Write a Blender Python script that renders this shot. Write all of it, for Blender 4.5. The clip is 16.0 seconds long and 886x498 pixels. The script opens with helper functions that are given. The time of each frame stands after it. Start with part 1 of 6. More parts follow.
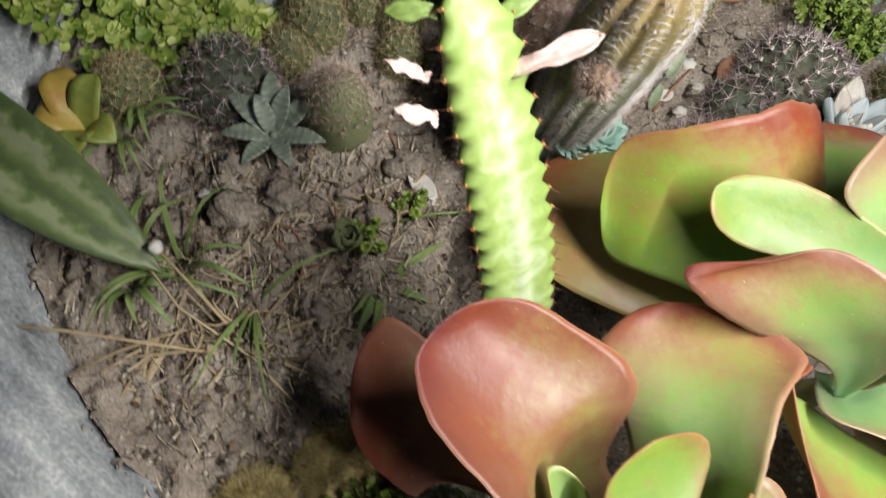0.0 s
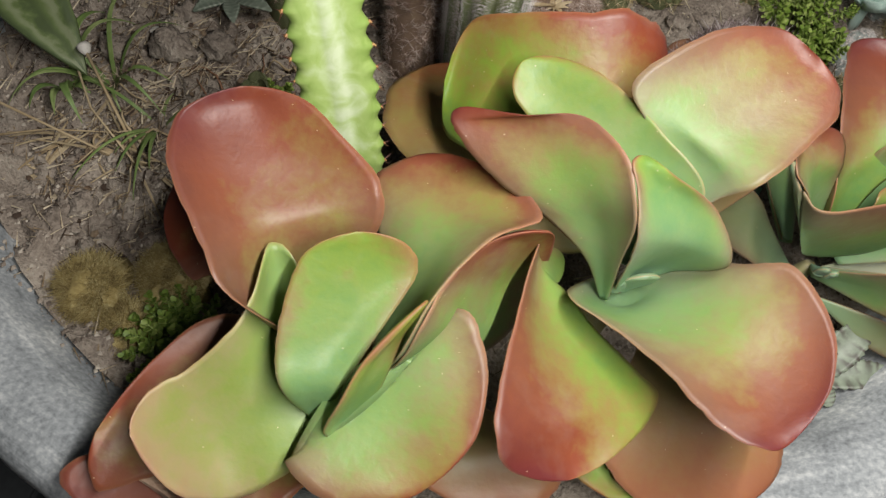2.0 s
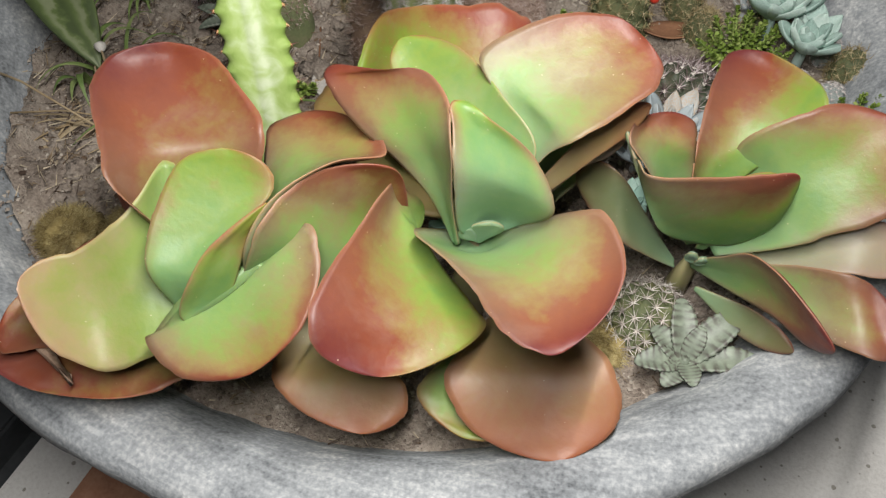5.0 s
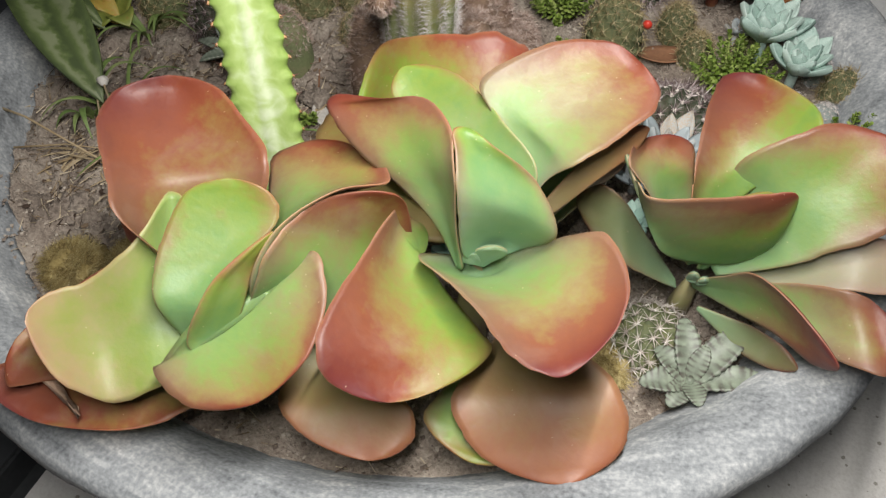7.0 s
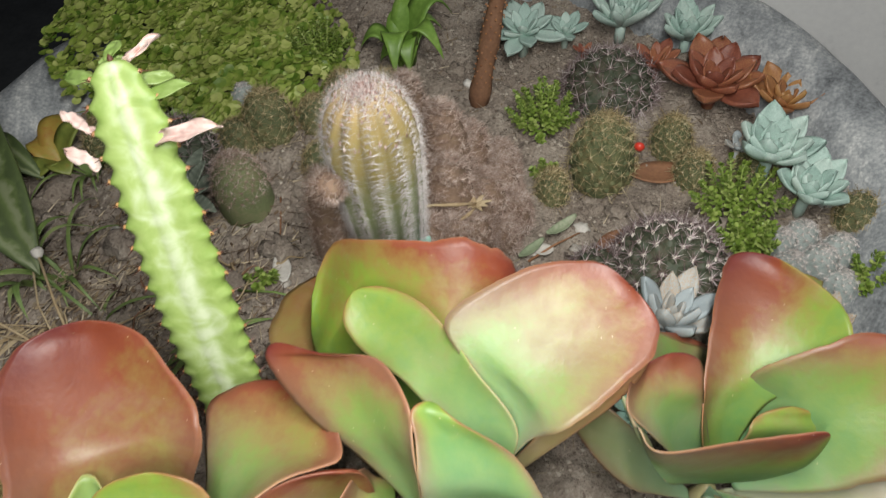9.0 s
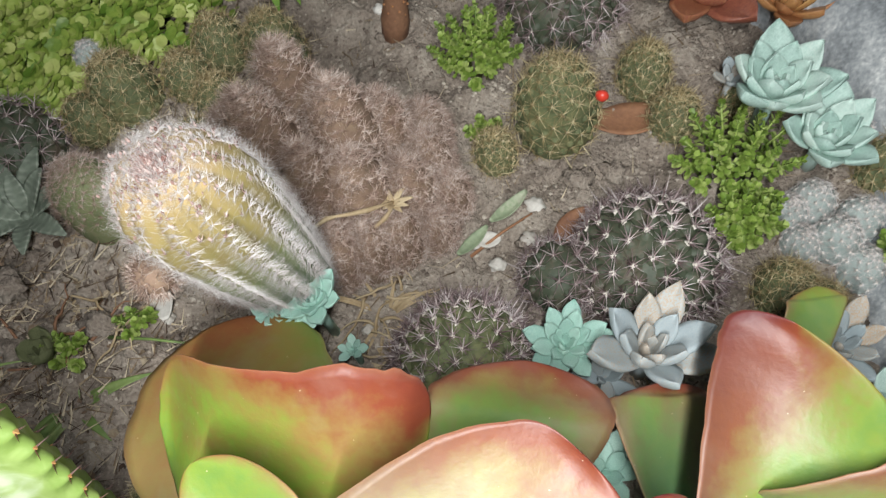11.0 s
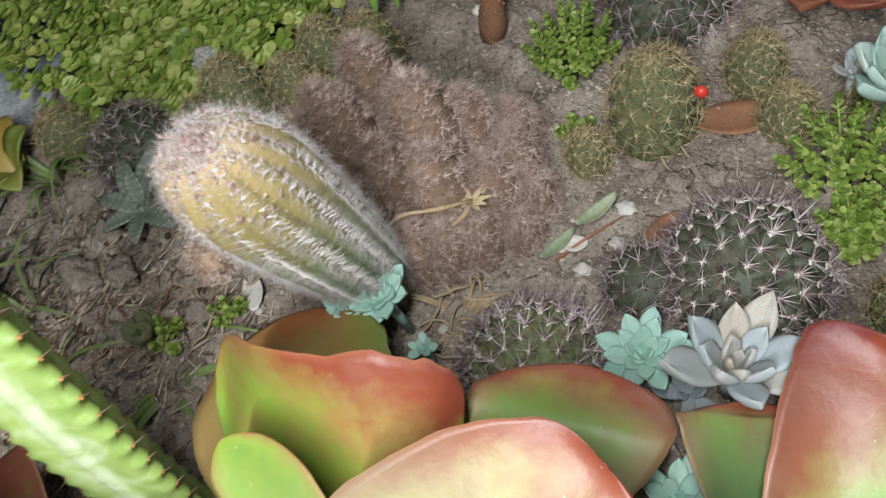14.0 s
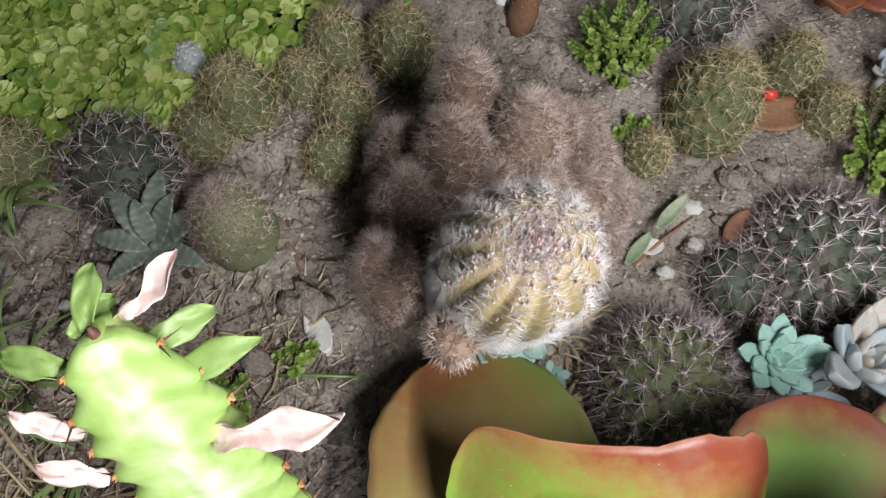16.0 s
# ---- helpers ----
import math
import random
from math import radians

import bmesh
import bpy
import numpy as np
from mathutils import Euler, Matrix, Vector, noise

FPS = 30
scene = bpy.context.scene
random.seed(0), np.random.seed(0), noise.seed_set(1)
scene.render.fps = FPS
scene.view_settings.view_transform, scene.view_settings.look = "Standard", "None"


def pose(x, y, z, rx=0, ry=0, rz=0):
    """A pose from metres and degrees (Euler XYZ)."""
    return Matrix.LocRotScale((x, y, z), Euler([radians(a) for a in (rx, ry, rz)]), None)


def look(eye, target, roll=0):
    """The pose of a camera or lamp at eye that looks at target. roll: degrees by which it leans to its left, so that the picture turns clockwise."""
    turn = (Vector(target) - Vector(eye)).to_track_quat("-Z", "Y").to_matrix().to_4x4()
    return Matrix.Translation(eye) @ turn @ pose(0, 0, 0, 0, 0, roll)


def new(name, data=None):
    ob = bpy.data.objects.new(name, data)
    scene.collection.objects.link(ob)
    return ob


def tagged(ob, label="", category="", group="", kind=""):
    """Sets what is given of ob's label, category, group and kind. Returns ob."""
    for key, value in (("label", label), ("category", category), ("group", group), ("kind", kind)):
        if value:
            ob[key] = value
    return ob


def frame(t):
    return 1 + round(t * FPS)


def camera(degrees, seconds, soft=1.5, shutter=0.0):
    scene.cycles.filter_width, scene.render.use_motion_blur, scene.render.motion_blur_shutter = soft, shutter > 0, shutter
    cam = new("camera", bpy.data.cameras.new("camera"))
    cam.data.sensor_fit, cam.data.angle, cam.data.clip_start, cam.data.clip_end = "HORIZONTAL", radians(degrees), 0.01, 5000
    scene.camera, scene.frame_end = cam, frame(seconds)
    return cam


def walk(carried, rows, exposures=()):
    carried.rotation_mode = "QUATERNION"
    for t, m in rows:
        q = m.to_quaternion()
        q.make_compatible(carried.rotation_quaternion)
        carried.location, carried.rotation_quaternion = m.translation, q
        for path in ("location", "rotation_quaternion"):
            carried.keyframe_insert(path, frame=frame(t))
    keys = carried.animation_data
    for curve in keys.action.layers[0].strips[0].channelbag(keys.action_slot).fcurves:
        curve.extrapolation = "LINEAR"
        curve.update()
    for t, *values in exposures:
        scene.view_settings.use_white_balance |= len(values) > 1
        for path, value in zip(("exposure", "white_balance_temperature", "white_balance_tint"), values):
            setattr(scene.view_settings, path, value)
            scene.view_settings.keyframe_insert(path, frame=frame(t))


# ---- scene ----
cam = camera(62.5, 16.0, soft=1.3, shutter=0.4)
PATH = [
    (0, (0.0067, -0.0148, 0.3898), (0.0414, 0.8210, -1.4269), 3.93),
    (0.5, (0.0346, -0.0353, 0.3845), (0.0584, 0.7411, -1.4586), 7.64),
    (1, (0.0714, -0.0464, 0.3883), (0.0625, 0.7194, -1.4592), 6.43),
    (1.5, (0.1202, -0.0733, 0.3696), (0.0473, 0.7334, -1.4591), 7.21),
    (2, (0.1579, -0.0890, 0.3746), (-0.0542, 0.7947, -1.4071), 4.96),
    (2.5, (0.1812, -0.0935, 0.3611), (-0.0691, 0.8182, -1.4013), 4.08),
    (3, (0.2061, -0.0936, 0.3687), (-0.1741, 0.7871, -1.3862), 1.03),
    (3.5, (0.2515, -0.0905, 0.3806), (-0.1833, 0.7889, -1.3623), -0.20),
    (4, (0.2767, -0.0939, 0.3722), (-0.2330, 0.8414, -1.3206), -2.73),
    (4.2, (0.2846, -0.1046, 0.3770), (-0.2313, 0.8486, -1.3038), -2.84),
    (6.3, (0.3056, -0.1446, 0.3790), (-0.2379, 0.9164, -1.2269), -2.90),
    (6.5, (0.3027, -0.1421, 0.3832), (-0.2348, 0.9210, -1.2232), -3.01),
    (7, (0.2982, -0.1388, 0.3806), (-0.2488, 0.9274, -1.2207), -3.21),
    (7.5, (0.2928, -0.1237, 0.3810), (-0.2500, 0.9611, -1.2092), -3.53),
    (8, (0.2977, -0.1002, 0.3761), (-0.2539, 0.9722, -1.2195), -4.99),
    (8.5, (0.2843, -0.0589, 0.3850), (-0.2679, 1.0029, -1.2173), -6.26),
    (9, (0.2646, -0.0098, 0.4024), (-0.2953, 1.0598, -1.1920), -6.71),
    (9.5, (0.2666, 0.0223, 0.3932), (-0.2807, 1.0847, -1.2105), -7.45),
    (9.7, (0.2681, 0.0464, 0.3872), (-0.2310, 1.0975, -1.2395), -8.12),
    (11.8, (0.2372, 0.1765, 0.3304), (-0.1572, 0.7442, -1.5464), -20.72),
    (12, (0.2427, 0.1833, 0.3242), (-0.1524, 0.7378, -1.5563), -22.07),
    (12.5, (0.2460, 0.1932, 0.3187), (-0.1660, 0.7296, -1.5634), -24.12),
    (13, (0.2480, 0.1949, 0.3181), (-0.2224, 0.7293, -1.5509), -28.06),
    (13.5, (0.2686, 0.1702, 0.3169), (-0.3782, 0.8213, -1.4601), -29.90),
    (14, (0.2810, 0.1536, 0.3339), (-0.5136, 0.7875, -1.3885), -31.63),
    (14.5, (0.2218, 0.1339, 0.3563), (-0.4407, 0.7844, -1.4152), -23.78),
    (15, (0.1665, 0.1348, 0.3570), (-0.2920, 0.7997, -1.4727), -15.91),
    (15.5, (0.1112, 0.1537, 0.3514), (-0.1776, 0.8096, -1.5158), -10.15),
    (16, (0.1007, 0.1536, 0.3576), (-0.0989, 0.8044, -1.5231), -5.39),
]
EXPOSURE = [(0.0, 0.25, 6600, 8), (0.6, 0.18, 6600, 8), (1.5, -0.2, 6700, 8), (2.5, -0.32, 6700, 8), (3.5, -0.3, 6700, 8), (4.2, -0.24, 6600, 9), (6.3, -0.08, 6600, 9), (7.5, -0.1, 6700, 9),
            (8.5, -0.2, 6650, 8), (9.7, -0.2, 6500, 5), (11.8, 0.42, 6200, 6), (13.0, 0.46, 6200, 6), (14.0, 0.1, 6200, 7), (15.0, 0.12, 6100, 9), (16.0, 0.14, 6100, 9)]
walk(cam, [(t, look(eye, target, roll)) for t, eye, target, roll in PATH], EXPOSURE)

# ---- night air and the one hand lamp that lights the bowl ----
world = bpy.data.worlds.new("night")
scene.world = world
world.use_nodes = True
world.node_tree.nodes["Background"].inputs[0].default_value = (0.55, 0.65, 0.85, 1)
world.node_tree.nodes["Background"].inputs[1].default_value = 0.026

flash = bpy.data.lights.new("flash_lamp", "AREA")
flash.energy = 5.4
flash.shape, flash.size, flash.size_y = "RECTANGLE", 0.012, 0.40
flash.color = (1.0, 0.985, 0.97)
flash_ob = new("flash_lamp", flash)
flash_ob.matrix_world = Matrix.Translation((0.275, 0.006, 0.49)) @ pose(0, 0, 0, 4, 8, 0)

CX, CY = 0.071, 0.286      # middle of the bowl
R_IN, R_OUT = 0.345, 0.391  # its rim
FLOOR = -0.17
rng = random.Random(7)


# ---- materials ----
def nodes_of(name):
    m = bpy.data.materials.new(name)
    m.use_nodes = True
    nt = m.node_tree
    return m, nt, nt.nodes["Principled BSDF"]


def add(nt, kind, **values):
    n = nt.nodes.new(kind)
    for key, value in values.items():
        n.inputs[key.replace("_", " ")].default_value = value
    return n


def math_node(nt, op, a, b=None, clamp=False):
    n = nt.nodes.new("ShaderNodeMath")
    n.operation, n.use_clamp = op, clamp
    for i, v in enumerate((a, b)):
        if v is None:
            continue
        if isinstance(v, (int, float)):
            n.inputs[i].default_value = v
        else:
            nt.links.new(v, n.inputs[i])
    return n.outputs[0]


def ramp(nt, fac, stops):
    n = nt.nodes.new("ShaderNodeValToRGB")
    r = n.color_ramp
    while len(r.elements) < len(stops):
        r.elements.new(0.5)
    for e, (at, c) in zip(r.elements, stops):
        e.position, e.color = at, (*c, 1)
    nt.links.new(fac, n.inputs[0])
    return n.outputs[0]


def mix(nt, fac, a, b, mode="MIX"):
    n = nt.nodes.new("ShaderNodeMix")
    n.data_type, n.blend_type = "RGBA", mode
    for socket, v in ((n.inputs[0], fac), (n.inputs[6], a), (n.inputs[7], b)):
        if isinstance(v, tuple):
            socket.default_value = (*v, 1)
        elif isinstance(v, (int, float)):
            socket.default_value = v
        else:
            nt.links.new(v, socket)
    return n.outputs[2]


def noise_node(nt, scale, detail=4.0, rough=0.55, distort=0.0, where=None):
    n = add(nt, "ShaderNodeTexNoise", Scale=scale, Detail=detail, Roughness=rough, Distortion=distort)
    if where is None:
        where = nt.nodes.new("ShaderNodeTexCoord").outputs["Object"]
    nt.links.new(where, n.inputs["Vector"])
    return n.outputs["Fac"]


def bump(nt, bsdf, height, strength, distance):
    b = add(nt, "ShaderNodeBump", Strength=strength, Distance=distance)
    nt.links.new(height, b.inputs["Height"])
    nt.links.new(b.outputs[0], bsdf.inputs["Normal"])


def surface(name, stops, scale, rough=0.7, relief=0.3, depth=0.001, fine=6.0, vary=0.0, island=False):
    """A surface whose colour runs over stops by a broad and a fine noise."""
    m, nt, b = nodes_of(name)
    broad, small = noise_node(nt, scale, 5), noise_node(nt, scale * fine, 4)
    f = math_node(nt, "ADD", math_node(nt, "MULTIPLY", broad, 0.6), math_node(nt, "MULTIPLY", small, 0.4))
    f = math_node(nt, "MULTIPLY_ADD", f, 2.2, True)
    f.node.inputs[2].default_value = -0.6
    if vary:
        if island:
            r = nt.nodes.new("ShaderNodeNewGeometry").outputs["Random Per Island"]
        else:
            r = nt.nodes.new("ShaderNodeObjectInfo").outputs["Random"]
        f = math_node(nt, "ADD", f, math_node(nt, "MULTIPLY", math_node(nt, "SUBTRACT", r, 0.5), vary), True)
    nt.links.new(ramp(nt, f, stops), b.inputs["Base Color"])
    b.inputs["Roughness"].default_value = rough
    bump(nt, b, small, relief, depth)
    return m


def kalanchoe_skin(name, lift, edge, tip, body, side=0.0, wax=1.0):
    """Fleshy leaf: green in the middle, blushing red towards margin, tip and one side, with a waxy bloom and pale flecks."""
    m, nt, b = nodes_of(name)
    uv = nt.nodes.new("ShaderNodeUVMap")
    xyz = nt.nodes.new("ShaderNodeSeparateXYZ")
    nt.links.new(uv.outputs[0], xyz.inputs[0])
    u = xyz.outputs[0]
    across = math_node(nt, "MULTIPLY_ADD", xyz.outputs[1], 2.0)
    across.node.inputs[2].default_value = -1.0
    s = math_node(nt, "ABSOLUTE", across)
    rim = math_node(nt, "POWER", s, 3.5)
    end = math_node(nt, "POWER", u, 2.0)
    broad = noise_node(nt, 24.0, 3)
    mottle = noise_node(nt, 85.0, 4, 0.6)
    fine = noise_node(nt, 260.0, 5)
    rand = nt.nodes.new("ShaderNodeObjectInfo").outputs["Random"]
    f = math_node(nt, "MULTIPLY", rim, edge)
    f = math_node(nt, "ADD", f, math_node(nt, "MULTIPLY", end, tip))
    f = math_node(nt, "ADD", f, math_node(nt, "MULTIPLY", math_node(nt, "MULTIPLY", across, side), math_node(nt, "ADD", u, 0.2)))
    f = math_node(nt, "ADD", f, math_node(nt, "MULTIPLY", math_node(nt, "SUBTRACT", broad, 0.5), 0.55))
    f = math_node(nt, "ADD", f, math_node(nt, "MULTIPLY", math_node(nt, "SUBTRACT", mottle, 0.5), 0.22))
    f = math_node(nt, "ADD", f, math_node(nt, "MULTIPLY", math_node(nt, "SUBTRACT", fine, 0.5), 0.16))
    f = math_node(nt, "ADD", f, math_node(nt, "MULTIPLY", math_node(nt, "SUBTRACT", rand, 0.5), 0.10))
    f = math_node(nt, "ADD", f, lift, True)
    col = ramp(nt, f, body)
    # waxy bloom towards the heart of the rosette, and a thin dusty film in patches
    bloom = math_node(nt, "MULTIPLY", math_node(nt, "POWER", math_node(nt, "SUBTRACT", 1.0, u), 1.7), wax * max(0.15, 0.95 - 1.2 * lift))
    bloom = math_node(nt, "MULTIPLY", bloom, math_node(nt, "ADD", broad, 0.35), True)
    col = mix(nt, bloom, col, (0.21, 0.36, 0.225))
    film = math_node(nt, "MULTIPLY", math_node(nt, "SUBTRACT", noise_node(nt, 34.0, 4, 0.6, 0.5), 0.52), 0.55, True)
    col = mix(nt, film, col, (0.42, 0.36, 0.30))
    # thin pale margin
    margin = math_node(nt, "MAXIMUM", math_node(nt, "POWER", s, 45.0), math_node(nt, "POWER", u, 60.0))
    col = mix(nt, math_node(nt, "MULTIPLY", margin, 0.33), col, (0.52, 0.26, 0.15))
    # scattered pale flecks
    v = add(nt, "ShaderNodeTexVoronoi", Scale=190.0)
    nt.links.new(nt.nodes.new("ShaderNodeTexCoord").outputs["Object"], v.inputs["Vector"])
    dots = math_node(nt, "LESS_THAN", v.outputs["Distance"], 0.055)
    few = math_node(nt, "GREATER_THAN", noise_node(nt, 45.0, 2), 0.53)
    col = mix(nt, math_node(nt, "MULTIPLY", math_node(nt, "MULTIPLY", dots, few), 0.55), col, (0.75, 0.62, 0.42))
    nt.links.new(col, b.inputs["Base Color"])
    rough = math_node(nt, "MULTIPLY_ADD", mottle, 0.22)
    rough.node.inputs[2].default_value = 0.33
    nt.links.new(rough, b.inputs["Roughness"])
    b.inputs["Specular IOR Level"].default_value = 0.4
    b.inputs["Subsurface Weight"].default_value = 0.12
    b.inputs["Subsurface Radius"].default_value = (0.004, 0.003, 0.001)
    b.inputs["Subsurface Scale"].default_value = 1.0
    bump(nt, b, math_node(nt, "ADD", fine, math_node(nt, "MULTIPLY", mottle, 1.5)), 0.25, 0.0006)
    return m


SKIN = [(0.0, (0.105, 0.235, 0.05)), (0.20, (0.19, 0.27, 0.036)), (0.36, (0.25, 0.165, 0.045)), (0.54, (0.215, 0.05, 0.022)), (1.0, (0.125, 0.018, 0.018))]
BROWN = [(0.0, (0.22, 0.27, 0.06)), (0.35, (0.31, 0.19, 0.07)), (0.65, (0.32, 0.12, 0.055)), (1.0, (0.24, 0.065, 0.036))]
BLUSH = [(0.0, (0.15, 0.27, 0.05)), (0.3, (0.23, 0.29, 0.055)), (0.55, (0.35, 0.27, 0.13)), (0.8, (0.37, 0.19, 0.13)), (1.0, (0.30, 0.10, 0.08))]
LEAF = {
    "mixed": kalanchoe_skin("leaf_skin_blushing", 0.10, 0.32, 0.62, SKIN),
    "rosy": kalanchoe_skin("leaf_skin_rosy", 0.13, 0.36, 0.85, SKIN),
    "half": kalanchoe_skin("leaf_skin_half_red", 0.22, 0.15, 0.55, SKIN, -0.42, 0.4),
    "bluish": kalanchoe_skin("leaf_skin_bluish", 0.04, 0.50, 0.18, SKIN, 0.0, 1.7),
    "rimmed": kalanchoe_skin("leaf_skin_rimmed", 0.14, 0.12, 0.15, SKIN, -0.42, 1.0),
    "dusk": kalanchoe_skin("leaf_skin_dusky", 0.12, 0.40, 0.34, SKIN, 0.0, 1.3),
    "green": kalanchoe_skin("leaf_skin_green", 0.11, 0.2, 0.16, SKIN, 0.0, 0.8),
    "red": kalanchoe_skin("leaf_skin_red", 0.37, 0.2, 0.32, SKIN, -0.22, 0.5),
    "orange": kalanchoe_skin("leaf_skin_orange", 0.42, 0.2, 0.2, SKIN),
    "heart": kalanchoe_skin("leaf_skin_heart", 0.0, 0.12, 0.1, [(0.0, (0.23, 0.33, 0.22)), (0.5, (0.24, 0.32, 0.16)), (1.0, (0.26, 0.20, 0.12))]),
    "lip": kalanchoe_skin("leaf_skin_lipped", 0.17, 0.12, 0.22, SKIN, -0.38, 0.0),
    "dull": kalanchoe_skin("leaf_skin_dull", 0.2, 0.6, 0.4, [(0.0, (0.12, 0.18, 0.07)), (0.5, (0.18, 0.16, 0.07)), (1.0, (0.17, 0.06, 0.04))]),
    "brown": kalanchoe_skin("leaf_skin_brown", 0.4, 0.2, 0.3, BROWN),
    "olive": kalanchoe_skin("leaf_skin_olive", 0.34, -0.15, 0.2, [(0.0, (0.16, 0.22, 0.04)), (0.32, (0.25, 0.18, 0.05)), (0.58, (0.26, 0.095, 0.036)), (1.0, (0.20, 0.045, 0.025))], -0.2, 0.3),
    "pale": kalanchoe_skin("leaf_skin_pale", 0.06, 0.15, 0.55, BLUSH, 0.0, 0.5),
    "pink": kalanchoe_skin("leaf_skin_pink", 0.35, 0.2, 0.2, [(0.0, (0.25, 0.28, 0.15)), (0.5, (0.31, 0.20, 0.15)), (1.0, (0.28, 0.12, 0.10))]),
}


def cement():
    """Weathered blue-grey cement: streaks round the rim, whitish worn patches, fine pits."""
    m, nt, b = nodes_of("weathered_cement")
    xyz = nt.nodes.new("ShaderNodeSeparateXYZ")
    nt.links.new(nt.nodes.new("ShaderNodeTexCoord").outputs["Object"], xyz.inputs[0])
    dx, dy = math_node(nt, "SUBTRACT", xyz.outputs[0], CX), math_node(nt, "SUBTRACT", xyz.outputs[1], CY)
    ring = math_node(nt, "SQRT", math_node(nt, "ADD", math_node(nt, "MULTIPLY", dx, dx), math_node(nt, "MULTIPLY", dy, dy)))
    turn = math_node(nt, "ARCTAN2", dy, dx)
    polar = nt.nodes.new("ShaderNodeCombineXYZ")
    nt.links.new(math_node(nt, "MULTIPLY", ring, 1.0), polar.inputs[0])
    nt.links.new(math_node(nt, "MULTIPLY", turn, 0.06), polar.inputs[1])
    nt.links.new(xyz.outputs[2], polar.inputs[2])
    streak = noise_node(nt, 70.0, 6, 0.65, 0.4, polar.outputs[0])
    patch = noise_node(nt, 16.0, 5)
    grain = noise_node(nt, 380.0, 4)
    f = math_node(nt, "ADD", math_node(nt, "MULTIPLY", streak, 0.55), math_node(nt, "MULTIPLY", patch, 0.52))
    f = math_node(nt, "ADD", f, math_node(nt, "MULTIPLY", math_node(nt, "SUBTRACT", grain, 0.5), 0.42))
    nt.links.new(ramp(nt, f, [(0.32, (0.085, 0.09, 0.097)), (0.45, (0.215, 0.228, 0.24)), (0.55, (0.315, 0.33, 0.342)), (0.64, (0.45, 0.46, 0.465)), (0.74, (0.70, 0.70, 0.68))]), b.inputs["Base Color"])
    b.inputs["Roughness"].default_value = 0.85
    bump(nt, b, math_node(nt, "ADD", streak, math_node(nt, "MULTIPLY", grain, 0.5)), 0.5, 0.0012)
    return m


STONE = cement()

SOIL = surface("dry_grey_soil", [(0.0, (0.09, 0.07, 0.055)), (0.4, (0.265, 0.215, 0.175)), (0.7, (0.38, 0.325, 0.27)), (1.0, (0.52, 0.455, 0.38))], 26.0, 0.95, 1.0, 0.003, 16.0)
GRIT = surface("soil_grit", [(0.0, (0.13, 0.10, 0.08)), (0.5, (0.27, 0.22, 0.18)), (1.0, (0.50, 0.44, 0.37))], 60.0, 0.95, 0.4, 0.0005, 5.0, 1.0, True)


def concrete():
    """Pale sandy concrete with small dark grains."""
    m, nt, b = nodes_of("speckled_concrete")
    sand, broad = noise_node(nt, 420.0, 5, 0.65), noise_node(nt, 9.0, 5)
    f = math_node(nt, "ADD", math_node(nt, "MULTIPLY", sand, 0.5), math_node(nt, "MULTIPLY", broad, 0.5))
    col = ramp(nt, f, [(0.3, (0.50, 0.48, 0.45)), (0.5, (0.66, 0.64, 0.61)), (0.7, (0.76, 0.75, 0.72))])
    v = add(nt, "ShaderNodeTexVoronoi", Scale=120.0)
    nt.links.new(nt.nodes.new("ShaderNodeTexCoord").outputs["Object"], v.inputs["Vector"])
    grains = math_node(nt, "LESS_THAN", v.outputs["Distance"], math_node(nt, "MULTIPLY", math_node(nt, "SUBTRACT", noise_node(nt, 60.0, 3), 0.38), 0.9))
    col = mix(nt, math_node(nt, "MULTIPLY", grains, 0.75), col, (0.20, 0.18, 0.14))
    nt.links.new(col, b.inputs["Base Color"])
    b.inputs["Roughness"].default_value = 0.9
    bump(nt, b, sand, 0.5, 0.0012)
    return m


CONCRETE = concrete()
PLASTER = surface("white_plaster", [(0.0, (0.58, 0.58, 0.58)), (0.4, (0.74, 0.74, 0.74)), (1.0, (0.82, 0.82, 0.81))], 12.0, 0.85, 0.3, 0.001, 14.0)
TERRACOTTA = surface("terracotta_brick", [(0.0, (0.22, 0.10, 0.06)), (0.5, (0.36, 0.18, 0.11)), (1.0, (0.46, 0.26, 0.17))], 40.0, 0.9, 0.4, 0.001)
DARK_TILE = surface("dark_slate", [(0.0, (0.02, 0.022, 0.024)), (1.0, (0.06, 0.063, 0.066))], 25.0, 0.7, 0.3, 0.001)
THORN = surface("brown_thorn", [(0.0, (0.05, 0.02, 0.015)), (1.0, (0.16, 0.06, 0.04))], 90.0, 0.6, 0.1)
PINK_BUD = surface("dry_pink_leaflet", [(0.0, (0.52, 0.30, 0.27)), (0.5, (0.70, 0.53, 0.48)), (1.0, (0.82, 0.74, 0.66))], 60.0, 0.6, 0.2)
FRESH = surface("fresh_leaflet", [(0.0, (0.17, 0.27, 0.05)), (1.0, (0.30, 0.40, 0.14))], 60.0, 0.45, 0.2, vary=0.6)
SEDUM = surface("bright_sedum", [(0.0, (0.11, 0.18, 0.025)), (0.5, (0.21, 0.30, 0.05)), (1.0, (0.38, 0.45, 0.14))], 60.0, 0.5, 0.2, 0.0004, 4.0, 0.9, True)
COVER = surface("ground_cover", [(0.0, (0.10, 0.18, 0.02)), (0.5, (0.26, 0.34, 0.06)), (1.0, (0.46, 0.50, 0.16))], 30.0, 0.5, 0.2, 0.0004, 4.0, 0.9, True)
